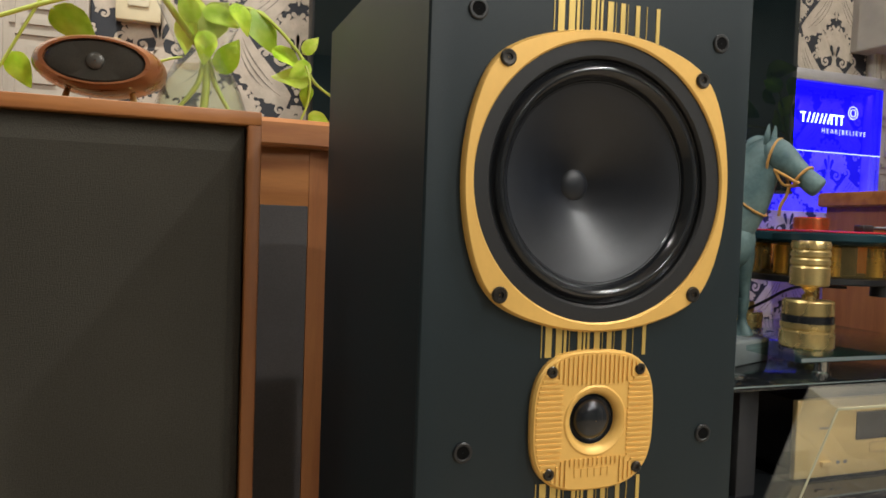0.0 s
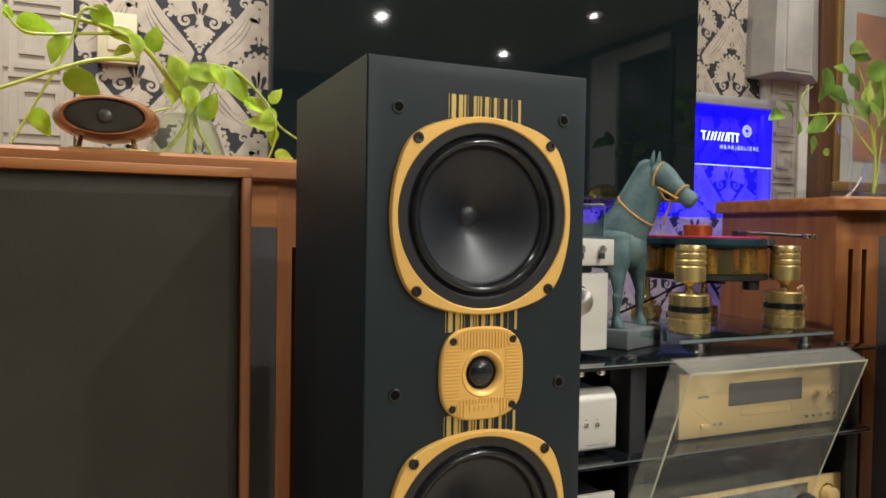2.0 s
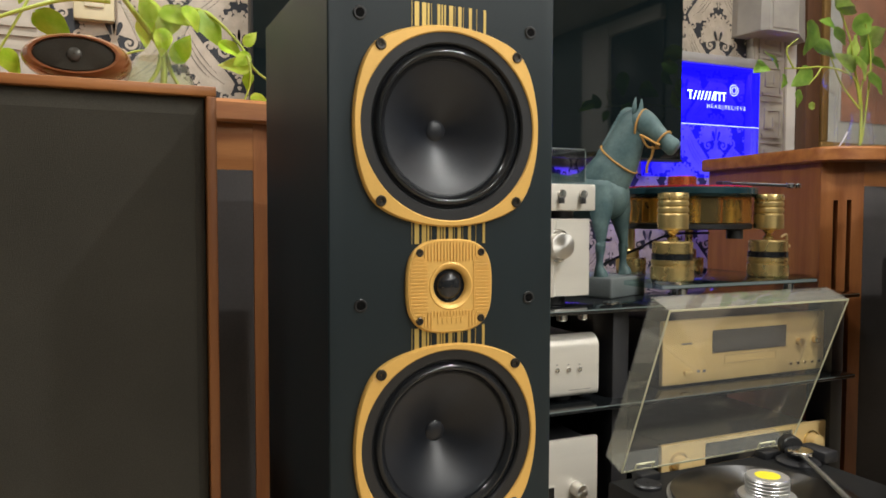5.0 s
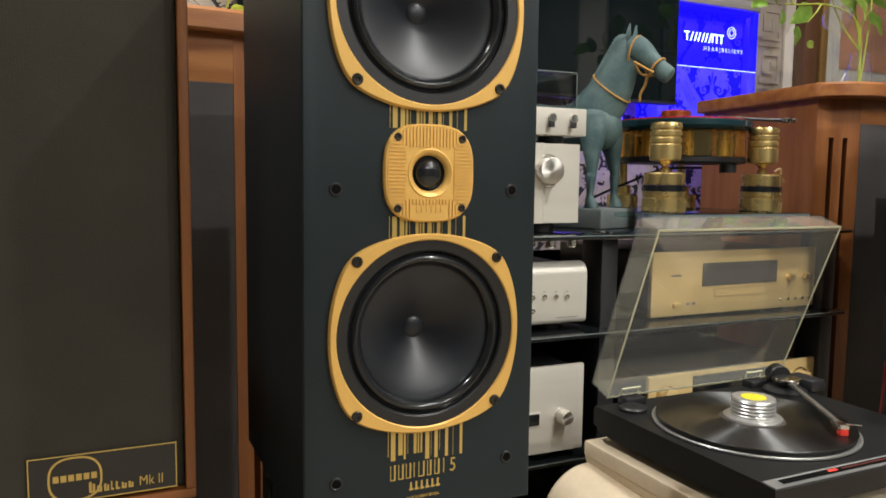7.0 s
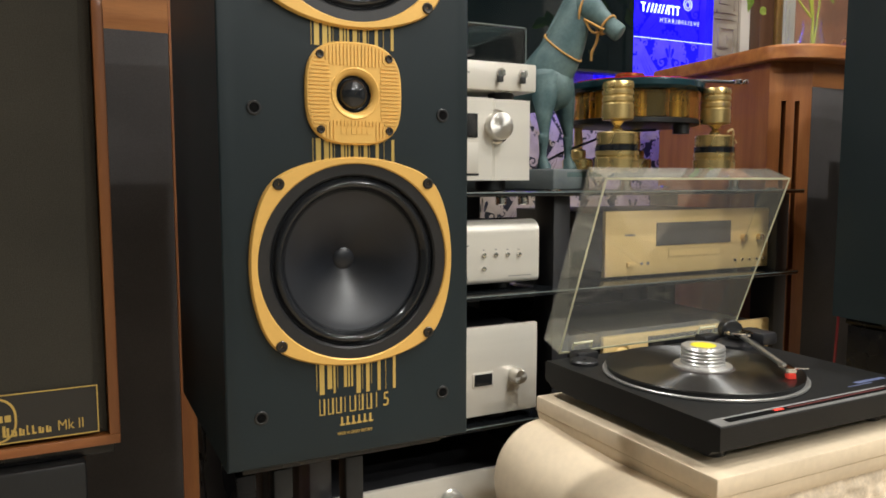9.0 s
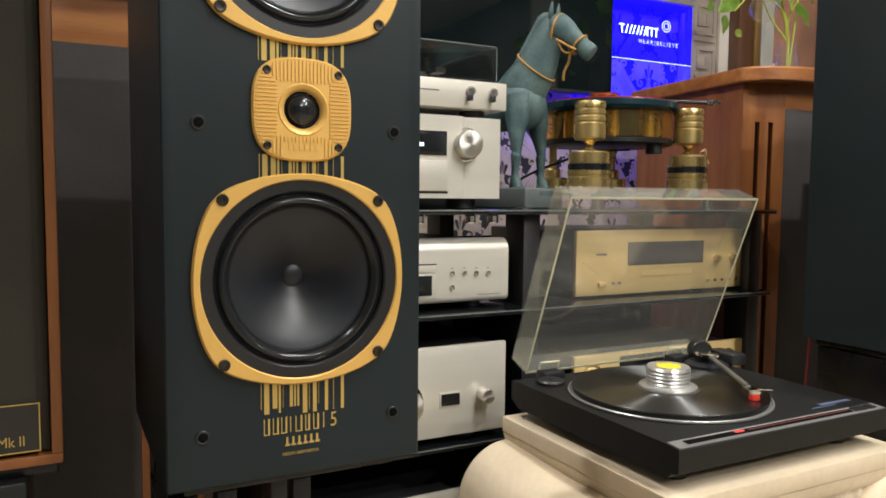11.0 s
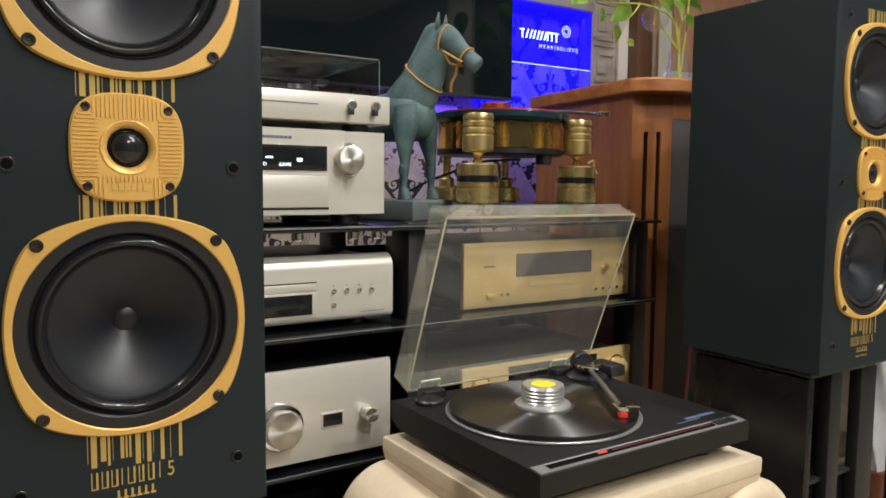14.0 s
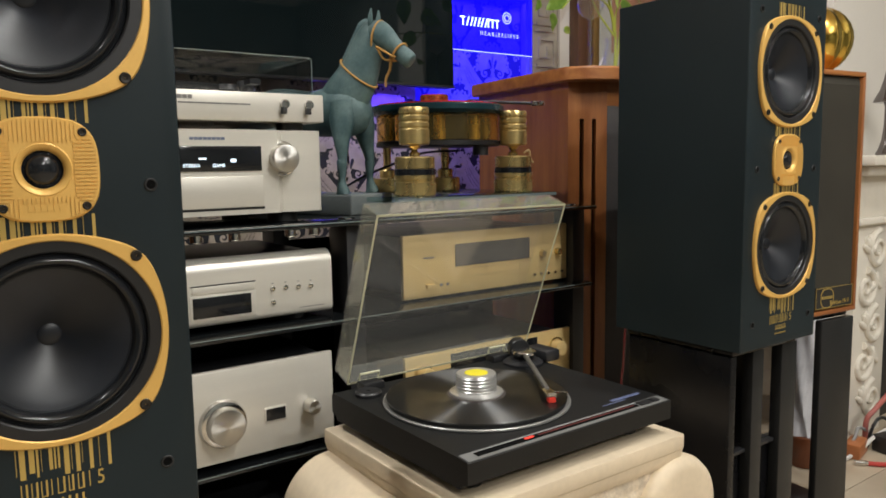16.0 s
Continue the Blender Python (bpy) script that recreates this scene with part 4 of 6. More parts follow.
    box(bm, -0.074, 0.074, -0.165, 0.175, 0.0, g, bev=0.004)
    for face in bm.faces:
        if max(v.co.z for v in face.verts) < g + 0.0002:
            face.material_index = 2
    # halter and collar of ochre cord
    def band(cx, cy, cz, rx, ry, tilt, r=0.0023):
        pts = []
        for k in range(25):
            a = 2 * math.pi * k / 24
            pts.append((cx + rx * math.cos(a), cy + ry * math.sin(a) * math.cos(tilt), cz + ry * math.sin(a) * math.sin(tilt)))
        tube(bm, pts, r, 8, 1)
    band(0.002, -0.134, g + 0.264, 0.0345, 0.0535, radians(38))
    band(0.0145, -0.236, g + 0.303, 0.0168, 0.0212, radians(-48))
    band(0.006, -0.188, g + 0.338, 0.0240, 0.0340, radians(-74))
    for s in (-1, 1):
        tube(bm, smooth_line([(0.007 + s * 0.022, -0.196, g + 0.314), (0.010 + s * 0.020, -0.214, g + 0.303), (0.014 + s * 0.017, -0.236, g + 0.289)], 4), 0.0026, 8, 1)
        tube(bm, smooth_line([(0.007 + s * 0.021, -0.198, g + 0.312), (0.009 + s * 0.014, -0.208, g + 0.289), (0.011 + s * 0.010, -0.222, g + 0.286), (0.013 + s * 0.015, -0.236, g + 0.292)], 4), 0.0024, 8, 1)
    tube(bm, smooth_line([(0.016, -0.212, g + 0.288), (0.020, -0.206, g + 0.269), (0.016, -0.198, g + 0.250), (0.018, -0.195, g + 0.232)], 5), 0.003, 8, 1)
    return part("horse_statue", bm, [BRONZE, ROPE, mat("grey_plinth_stone", (0.15, 0.17, 0.17), 0.5, vary=0.2, fine=0.15)], smooth=70)


horse = lone(make_horse(), "green patina bronze horse with ochre cord halter on a plinth", "statue")
horse.matrix_basis = pose(0.969, 1.237, RTOP, 0, 0, 21.7)

# brass record player on a glass plate
bt = thing("brass_record_player", "heavy record player on brass towers with amber acrylic body", "record player", pose(1.28, 1.18, RTOP))
boxed("glass_plate", GREENGLASS, (-0.27, 0.185, -0.23, 0.22, 0.028, 0.038), bt, 0.0015, "green-edged glass plate").visible_shadow = False
# two pale strips put the plate's edge highlight into colour
for dims in ((-0.27, 0.185, -0.2312, -0.2302, 0.030, 0.0365), (0.1852, 0.1862, -0.23, 0.22, 0.030, 0.0365)):
    boxed("plate_edge", EDGE_GLINT, dims, bt, 0.0, "pale strip painting the glint along a glass edge")
for x in (-0.19, 0.13):
    for y in (-0.20, 0.18):
        bm = bmesh.new()
        lathe(bm, [(0.016, 0), (0.016, 0.004), (0.012, 0.006), (0.012, 0.024), (0.016, 0.0275)], Matrix.Translation((x, y, 0)), 24, cap=True)
        part("glass_foot", bm, CHROME, bt)


def make_tower():
    bm = bmesh.new()
    g = 0.038
    lathe(bm, [(0.045, g), (0.047, g + 0.003), (0.047, g + 0.030), (0.0445, g + 0.032), (0.0445, g + 0.035), (0.0465, g + 0.037), (0.0465, g + 0.046), (0.040, g + 0.047)], None, 48, cap=True)
    tower = part("tower", bm, BRASS, bt, "turned brass tower with black ring")
    bm = bmesh.new()
    lathe(bm, [(0.0448, g + 0.0465), (0.0455, g + 0.047), (0.0455, g + 0.059), (0.0448, g + 0.0595)], None, 48, cap=True)
    part("black_ring", bm, RUBBER, tower)
    bm = bmesh.new()
    lathe(bm, [(0.0435, g + 0.060), (0.0443, g + 0.061), (0.0443, g + 0.084), (0.042, g + 0.087), (0.012, g + 0.088), (0.012, g + 0.094), (0.006, g + 0.10), (0.015, g + 0.111), (0.032, g + 0.113)], None, 48, cap=True)
    part("middle_weight", bm, BRASS, tower)
    bm = bmesh.new()
    prof = [(0.032, g + 0.1135), (0.034, g + 0.116), (0.034, g + 0.146)]
    for k in range(3):
        z = g + 0.149 + k * 0.0145
        prof += [(0.0318, z), (0.0318, z + 0.002), (0.034, z + 0.004), (0.034, z + 0.0115)]
    prof += [(0.032, g + 0.195), (0.002, g + 0.195)]
    lathe(bm, prof, None, 48)
    part("upper_weight", bm, BRASS, tower)
    return tower


tower = make_tower()
tower.matrix_basis = pose(-0.165, -0.14, 0)


def repeat_part(ob, m):
    """A further part with its own pieces, under the same thing."""
    o = ob.copy()
    scene.collection.objects.link(o)
    o.matrix_basis = m
    for c in ob.children:
        k = c.copy()
        scene.collection.objects.link(k)
        k.parent = o
        k.matrix_parent_inverse = c.matrix_parent_inverse
    return o


repeat_part(tower, pose(0.122, -0.145, 0))
# two lower rear feet
for x, y in ((-0.085, 0.105), (0.065, 0.06)):
    bm = bmesh.new()
    g = 0.038
    lathe(bm, [(0.036, g), (0.038, g + 0.003), (0.038, g + 0.034), (0.036, g + 0.036), (0.020, g + 0.037), (0.020, g + 0.055), (0.018, g + 0.058), (0.010, g + 0.06), (0.010, 0.15)], Matrix.Translation((x, y, 0)), 40, cap=True)
    part("rear_foot", bm, BRASS, bt)
AMBER = glass_mat("amber_acrylic", (0.95, 0.70, 0.24), 0.03, alpha=0.05)
bm = bmesh.new()
lathe(bm, [(0.150, 0.150), (0.154, 0.152), (0.154, 0.162), (0.150, 0.164)], None, 72, cap=True)
part("lower_disc", bm, BLACK, bt)
bm = bmesh.new()
lathe(bm, [(0.150, 0.164), (0.152, 0.166), (0.152, 0.222), (0.150, 0.224)], None, 72, cap=True)
part("acrylic_body", bm, AMBER, bt, "amber transparent acrylic body").visible_shadow = False
for k in range(8):
    a = 2 * math.pi * k / 8 + 0.2
    boxed_bm = bmesh.new()
    lathe(boxed_bm, [(0.014, 0.166), (0.014, 0.222)], Matrix.Translation((0.12 * math.cos(a), 0.12 * math.sin(a), 0)), 20, cap=True)
    part("inner_pillar", boxed_bm, BRASS, bt)
bm = bmesh.new()
lathe(bm, [(0.075, 0.165), (0.075, 0.2235)], None, 48, cap=True)
part("bearing_block", bm, BLACK, bt)
bm = bmesh.new()
lathe(bm, [(0.152, 0.2245), (0.160, 0.228), (0.166, 0.234), (0.166, 0.246), (0.163, 0.249)], None, 96, cap=True)
part("platter", bm, mat("dark_teal_acrylic", (0.012, 0.035, 0.045), 0.12), bt, "dark teal acrylic platter")
bm = bmesh.new()
lathe(bm, [(0.150, 0.2495), (0.152, 0.2500), (0.152, 0.2525), (0.150, 0.253)], None, 72, cap=True)
part("red_record", bm, mat("red_vinyl", (0.55, 0.025, 0.035), 0.25, vary=0.15), bt, "translucent red record")
COPPER = mat("copper_weight", (0.75, 0.27, 0.10), 0.25, 0.9)
bm = bmesh.new()
prof = [(0.036, 0.2532)]
for k in range(5):
    z = 0.254 + k * 0.0052
    prof += [(0.036, z), (0.036, z + 0.0032), (0.0335, z + 0.004), (0.0335, z + 0.005)]
lathe(bm, prof + [(0.034, 0.281), (0.003, 0.281)], Matrix.Translation((0.012, 0.03, 0)), 48)
part("record_weight", bm, COPPER, bt, "ribbed copper record weight")
bm = bmesh.new()
tube(bm, [(0.085, -0.035, 0.262), (0.12, -0.06, 0.262), (0.215, -0.126, 0.256)], 0.004, 10)
box(bm, 0.07, 0.10, -0.05, -0.025, 0.2535, 0.268, bev=0.003)
arm2 = part("tonearm", bm, BLACK, bt)
bm = bmesh.new()
lathe(bm, [(0.010, 0), (0.012, 0.002), (0.012, 0.010), (0.010, 0.012)], Matrix.Translation((0.214, -0.126, 0.250)), 24, cap=True)
box(bm, 0.222, 0.232, -0.142, -0.120, 0.250, 0.262, bev=0.002)
part("counterweight", bm, CHROME, arm2)
bm = bmesh.new()
lathe(bm, [(0.019, 0.128), (0.019, 0.150)], Matrix.Translation((0.04, -0.12, 0)), 24, cap=True)
part("motor", bm, BLACK, bt)
bm = bmesh.new()
tube(bm, smooth_line([(0.135, -0.17, 0.132), (0.150, -0.172, 0.138), (0.158, -0.168, 0.118), (0.170, -0.165, 0.108)], 5), 0.003, 8)
part("ground_wire", bm, mat("tan_wire", (0.45, 0.30, 0.14), 0.5), bt)
bm = bmesh.new()
tube(bm, smooth_line([(-0.25, 0.02, 0.06), (-0.22, -0.02, 0.085), (-0.16, -0.02, 0.105), (-0.05, 0.0, 0.135), (0.02, -0.06, 0.14)], 6), 0.003, 8)
part("belt_cable", bm, BLACK, bt)


# carved stone capital used as a pedestal
SX, SY = 0.9915, 0.606
cap = thing("stone_capital", "cream stone scroll capital used as a pedestal", "pedestal", pose(SX, SY, 0))
boxed("top_slab", CREAM, (-0.2365, 0.2365, -0.204, 0.204, 0.431, 0.459), cap, 0.004)
bm = bmesh.new()


def slab_ring(k, z):
    return [(sx * 0.2365 * k, sy * 0.204 * k, z) for sx, sy in ((-1, -1), (1, -1), (1, 1), (-1, 1))]


loft(bm, [slab_ring(0.99, 0.431), slab_ring(0.985, 0.423), slab_ring(0.975, 0.415), slab_ring(0.955, 0.407)])
part("slab_moulding", bm, CREAM, cap, smooth=20)
for s in (-1, 1):
    bm = bmesh.new()
    turn = Matrix.Translation((s * 0.226, 0, 0.322)) @ Euler((radians(90), 0, 0)).to_matrix().to_4x4()
    lathe(bm, [(0.02, -0.205), (0.075, -0.213), (0.092, -0.208), (0.098, -0.195), (0.093, -0.10), (0.088, 0.0), (0.093, 0.10), (0.098, 0.195), (0.092, 0.208), (0.075, 0.213), (0.02, 0.205)], turn, 48, cap=True)
    scroll = part("scroll", bm, CREAM, cap, "rolled stone volute", smooth=60)
boxed("cushion", CREAM, (-0.225, 0.225, -0.188, 0.188, 0.265, 0.416), cap, 0.02, seg=4)
# rough carved front: a low relief
bm = bmesh.new()
nx, nz = 96, 30


def relief(x, z):
    p = Vector((x * 30, 0.0, z * 30))
    return 0.007 * abs(noise.noise(p)) + 0.003 * noise.noise(p * 2.7) + 0.0012 * noise.noise(p * 7)


rows = [[bm.verts.new((-0.215 + 0.43 * i / nx, -0.189 - relief(-0.215 + 0.43 * i / nx, 0.270 + 0.135 * j / nz), 0.270 + 0.135 * j / nz)) for i in range(nx + 1)] for j in range(nz + 1)]
for low, high in zip(rows, rows[1:]):
    for i in range(nx):
        bm.faces.new((low[i], low[i + 1], high[i + 1], high[i]))
part("carved_front", bm, mat("carved_stone", (0.70, 0.59, 0.45), 0.8, vary=0.15, scale=40, fine=0.2, fine_scale=160, bump=0.6), cap, "rough carved stone relief", smooth=80)
bm = bmesh.new()
lathe(bm, [(0.20, 0.0), (0.20, 0.04), (0.185, 0.05), (0.17, 0.08), (0.165, 0.16), (0.17, 0.235), (0.185, 0.258), (0.185, 0.268)], None, 48, cap=True)
part("shaft", bm, CREAM, cap, smooth=40)

# black record player with raised cover
TX, TY, TZ = 0.9915, 0.610, 0.440
tt = thing("record_player", "black record player with raised clear cover on a stone pedestal", "record player", pose(TX, TY, TZ))
hw, hd = 0.2135, 0.195
bm = bmesh.new()
prof = [(-hd, 0.047), (-hd, 0.0778), (-hd + 0.0012, 0.079), (-hd + 0.028, 0.081), (hd - 0.004, 0.081), (hd, 0.077), (hd, 0.047), (hd - 0.012, 0.044), (hd - 0.02, 0.036), (-hd + 0.02, 0.036), (-hd + 0.012, 0.044)]
loft(bm, [[(x, y, z) for y, z in prof] for x in (-hw - 0.007, hw)])
part("plinth", bm, mat("black_plinth", (0.0085, 0.0085, 0.0085), 0.46, fine=0.25, fine_scale=400, bump=0.2, spec=0.3), tt, "black moulded plinth", smooth=20)
feet(tt, (-0.172, 0.165), (-0.138, 0.150), 0.018, 0.037, 0.018)
tilt = Matrix.Translation((0, -hd + 0.0145, 0.0800)) @ Euler((math.atan2(0.002, 0.0268), 0, 0)).to_matrix().to_4x4()
bm = bmesh.new()
box(bm, -hw - 0.004, hw - 0.006, -0.0125, 0.0100, -0.0006, 0.0010)
strip = part("control_strip", bm, mat("grey_control_strip", (0.26, 0.26, 0.255), 0.35, 0.4), tt, "grey control strip with buttons")
strip.matrix_basis = tilt
for name, material, dims in (("strip_slot", VOID, (-hw + 0.017, 0.143, -0.0065, 0.0045, 0.0012, 0.0020)), ("strip_line", mat("pale_line", (0.5, 0.5, 0.5), 0.4), (-hw + 0.017, 0.143, 0.0056, 0.0064, 0.0012, 0.0018)), ("speed_lamp", glow_mat("red_lamp", (0.9, 0.05, 0.03), 0.35), (-0.105, -0.088, -0.003, 0.002, 0.002, 0.0028)), ("button", BLACK, (0.147, 0.176, -0.0075, 0.006, 0.0010, 0.0030)), ("button", BLACK, (0.179, 0.194, -0.0075, 0.006, 0.0010, 0.0030))):
    boxed(name, material, dims, strip, 0.0005)
boxed("red_stripe", mat("dull_red_print", (0.10, 0.018, 0.016), 0.4), (-0.078, 0.135, -0.002, 0.0012, 0.0020, 0.0024), strip)
bars(tt, 0.02, 0, 0, [0.001], 0.001, BLACK, name="print_dot").matrix_basis = pose(0.1, -0.10, 0.0815, 90)
bm = bmesh.new()
box(bm, 0.095, 0.15, -0.152, -0.150, 0.081, 0.0815)
box(bm, 0.125, 0.195, -0.146, -0.138, 0.081, 0.0815)
part("model_mark", bm, mat("blue_grey_print_dark", (0.10, 0.12, 0.22), 0.4), tt)
px, py = 0.946 - TX, 0.615 - TY
bm = bmesh.new()
at = Matrix.Translation((px, py, 0))
lathe(bm, [(0.1565, 0.081), (0.1585, 0.0825), (0.1585, 0.0848), (0.1575, 0.0858), (0.1550, 0.0858), (0.1545, 0.0840), (0.003, 0.0840)], at, 96)
platter = part("platter", bm, mat("platter_rim", (0.36, 0.355, 0.34), 0.35, 0.6), tt, "grey metal platter rim")
bm = bmesh.new()
lathe(bm, [(0.1500, 0.0842), (0.1510, 0.0850), (0.1510, 0.0895), (0.1500, 0.0905), (0.003, 0.0905)], at, 96)
part("platter_mat", bm, BLACK, platter, "black rubber mat")
bm = bmesh.new()
prof = [(0.1520, 0.0908), (0.1527, 0.0920), (0.1520, 0.0932), (0.146, 0.0930)]
prof += [(0.1455, 0.0930), (0.055, 0.0930), (0.003, 0.0930)]
lathe(bm, prof, at, 96)
VINYL = mat("black_vinyl", (0.004, 0.004, 0.004), 0.38, vary=0.1, gloss_var=0.03, spec=1.0, coat=0.3)
vb, vt = VINYL.node_tree.nodes["Principled BSDF"], VINYL.node_tree.nodes.new("ShaderNodeTangent")
vt.direction_type, vt.axis = "RADIAL", "Z"
vb.inputs["Anisotropic"].default_value = 1.0
vb.inputs["Anisotropic Rotation"].default_value = 0.25
vb.inputs["Coat Roughness"].default_value = 0.05
VINYL.node_tree.links.new(vt.outputs[0], vb.inputs["Tangent"])
part("record", bm, VINYL, platter, "black vinyl record", smooth=60)
bm = bmesh.new()
lathe(bm, [(0.050, 0.0931), (0.050, 0.0936), (0.003, 0.0937)], at, 48)
part("record_label", bm, mat("dark_paper_label", (0.10, 0.085, 0.08), 0.35), platter)
bm = bmesh.new()
prof = [(0.045, 0.0938), (0.046, 0.0955), (0.045, 0.098), (0.038, 0.0985)]
for k in range(5):
    z = 0.100 + k * 0.0056
    prof += [(0.0335, z), (0.0345, z + 0.0010), (0.0345, z + 0.0026), (0.0335, z + 0.0036), (0.0300, z + 0.0039), (0.0300, z + 0.0055)]
prof += [(0.0340, 0.1272), (0.0330, 0.1285), (0.003, 0.1285)]
lathe(bm, prof, at, 56)
puck = part("record_weight", bm, ALU, platter, "ribbed aluminium record weight")
bm = bmesh.new()
lathe(bm, [(0.0200, 0.1283), (0.0200, 0.1290), (0.001, 0.1290)], at, 40)
part("yellow_label", bm, mat("yellow_felt", (0.72, 0.62, 0.02), 0.7), tt, "yellow disc")
# tonearm
bm = bmesh.new()
qx, qy = 1.163 - TX, 0.737 - TY
lathe(bm, [(0.040, 0.081), (0.040, 0.086), (0.034, 0.090), (0.030, 0.092), (0.020, 0.093), (0.020, 0.098), (0.024, 0.100), (0.024, 0.106), (0.020, 0.108)], Matrix.Translation((qx, qy, 0)), 40, cap=True)
box(bm, qx + 0.035, qx + 0.075, qy - 0.03, qy + 0.035, 0.081, 0.105, bev=0.006)
arm = part("tonearm_base", bm, SATIN, tt, "black tonearm bearing and lift")
bm = bmesh.new()
hx, hy = 1.016 - TX, 0.512 - TY
tube(bm, smooth_line([(qx, qy, 0.103), (qx - 0.5 * (qx - hx), qy - 0.5 * (qy - hy), 0.1055), (hx + 0.004, hy + 0.008, 0.107)], 6), 0.0046, 12)
part("arm_tube", bm, mat("grey_arm_metal", (0.30, 0.29, 0.27), 0.32, 0.7), arm, "straight grey metal tube")
bm = bmesh.new()
lathe(bm, [(0.019, 0), (0.021, 0.003), (0.021, 0.024), (0.019, 0.027)], Matrix.Translation((qx + 0.012, qy + 0.022, 0.103)) @ Euler((radians(-90), 0, radians(-26))).to_matrix().to_4x4(), 32, cap=True)
part("counterweight", bm, BLACK, arm)
bm = bmesh.new()
lathe(bm, [(0.024, 0.104), (0.024, 0.108), (0.022, 0.110)], Matrix.Translation((qx - 0.004, qy - 0.008, 0)), 32, cap=True)
part("arm_cap", bm, CHROME, arm)
bm = bmesh.new()
head = Matrix.Translation((hx, hy, 0.105)) @ Euler((0, 0, radians(-27))).to_matrix().to_4x4()
bmesh.ops.create_cube(bm, size=1, matrix=head @ Matrix.Diagonal((0.016, 0.034, 0.008, 1)))
bmesh.ops.bevel(bm, geom=bm.edges[:], offset=0.002, segments=2, affect="EDGES")
tube(bm, [head @ Vector((0.008, -0.004, 0.002)), head @ Vector((0.026, -0.016, 0.004))], 0.0014)
part("headshell", bm, CHROME, arm)
bm = bmesh.new()
bmesh.ops.create_cube(bm, size=1, matrix=head @ Matrix.Translation((0, -0.012, -0.0075)) @ Matrix.Diagonal((0.013, 0.012, 0.010, 1)))
bmesh.ops.bevel(bm, geom=bm.edges[:], offset=0.0015, segments=2, affect="EDGES")
part("cartridge", bm, mat("red_cartridge", (0.75, 0.05, 0.03), 0.35), arm, "red cartridge body")
# small round button and hinges
bm = bmesh.new()
lathe(bm, [(0.024, 0.081), (0.024, 0.086), (0.021, 0.089), (0.003, 0.0885)], Matrix.Translation((-0.175, 0.145, 0)), 32)
part("adaptor", bm, BLACK, tt)
# the cover: a shallow box with its open side to the front
LID = pose(0.036, 0.822 - TY, 0.5245 - TZ, 21.1)
lw, ll, lh, th = 0.2165, 0.3355, 0.050, 0.003
bm = bmesh.new()
box(bm, -lw, lw, lh - th, lh, 0, ll)
lid = part("cover", bm, ACRYLIC, tt, "clear acrylic dust cover with yellowed edges")
lid.matrix_basis = LID
lid.visible_shadow = False
for name, dims in (("cover_side", (-lw, -lw + th, 0, lh - th, 0, ll)), ("cover_side", (lw - th, lw, 0, lh - th, 0, ll)), ("cover_top", (-lw + th, lw - th, 0, lh - th, ll - th, ll)), ("cover_bottom", (-lw + th, lw - th, 0, lh - th, 0, th))):
    bm = bmesh.new()
    box(bm, *dims)
    o = part(name, bm, ACRYLIC_SIDE, lid)
    o.visible_shadow = False
e = 0.0007
for dims in ((-lw - e, -lw + th, -e, 0, 0, ll), (lw - th, lw + e, -e, 0, 0, ll), (-lw, lw, -e, 0, ll - th, ll + e), (-lw, lw, -e, 0, -e, th)):
    boxed("edge", ACRYLIC_EDGE, dims, lid)
for x in (-0.15, 0.15):
    bm = bmesh.new()
    box(bm, x - 0.022, x + 0.022, 0.165, 0.193, 0.076, 0.094, bev=0.003)
    hinge = part("hinge", bm, BLACK, tt)
    bm = bmesh.new()
    tube(bm, [(x - 0.02, 0.186, 0.097), (x - 0.02, 0.182, 0.108), (x + 0.02, 0.182, 0.108), (x + 0.02, 0.186, 0.097)], 0.0022)
    part("hinge_socket", bm, ACRYLIC_EDGE, hinge)

# the deck stands on the slab
tt.matrix_basis = pose(TX, TY, 0.459)
for child in tt.children:
    child.matrix_basis = Matrix.Translation((0, 0, TZ - 0.459)) @ child.matrix_basis


# damask wallpaper: dark ground with pale ornaments
PX0, PX1 = -0.155, 2.115
paper = lone(boxed("wallpaper_panel", PAPER, (PX0, PX1, BACK - 0.004, BACK, 0.0, CEIL - 0.02)), "black and cream damask wallpaper on the back wall", "wallpaper", kind="structure")


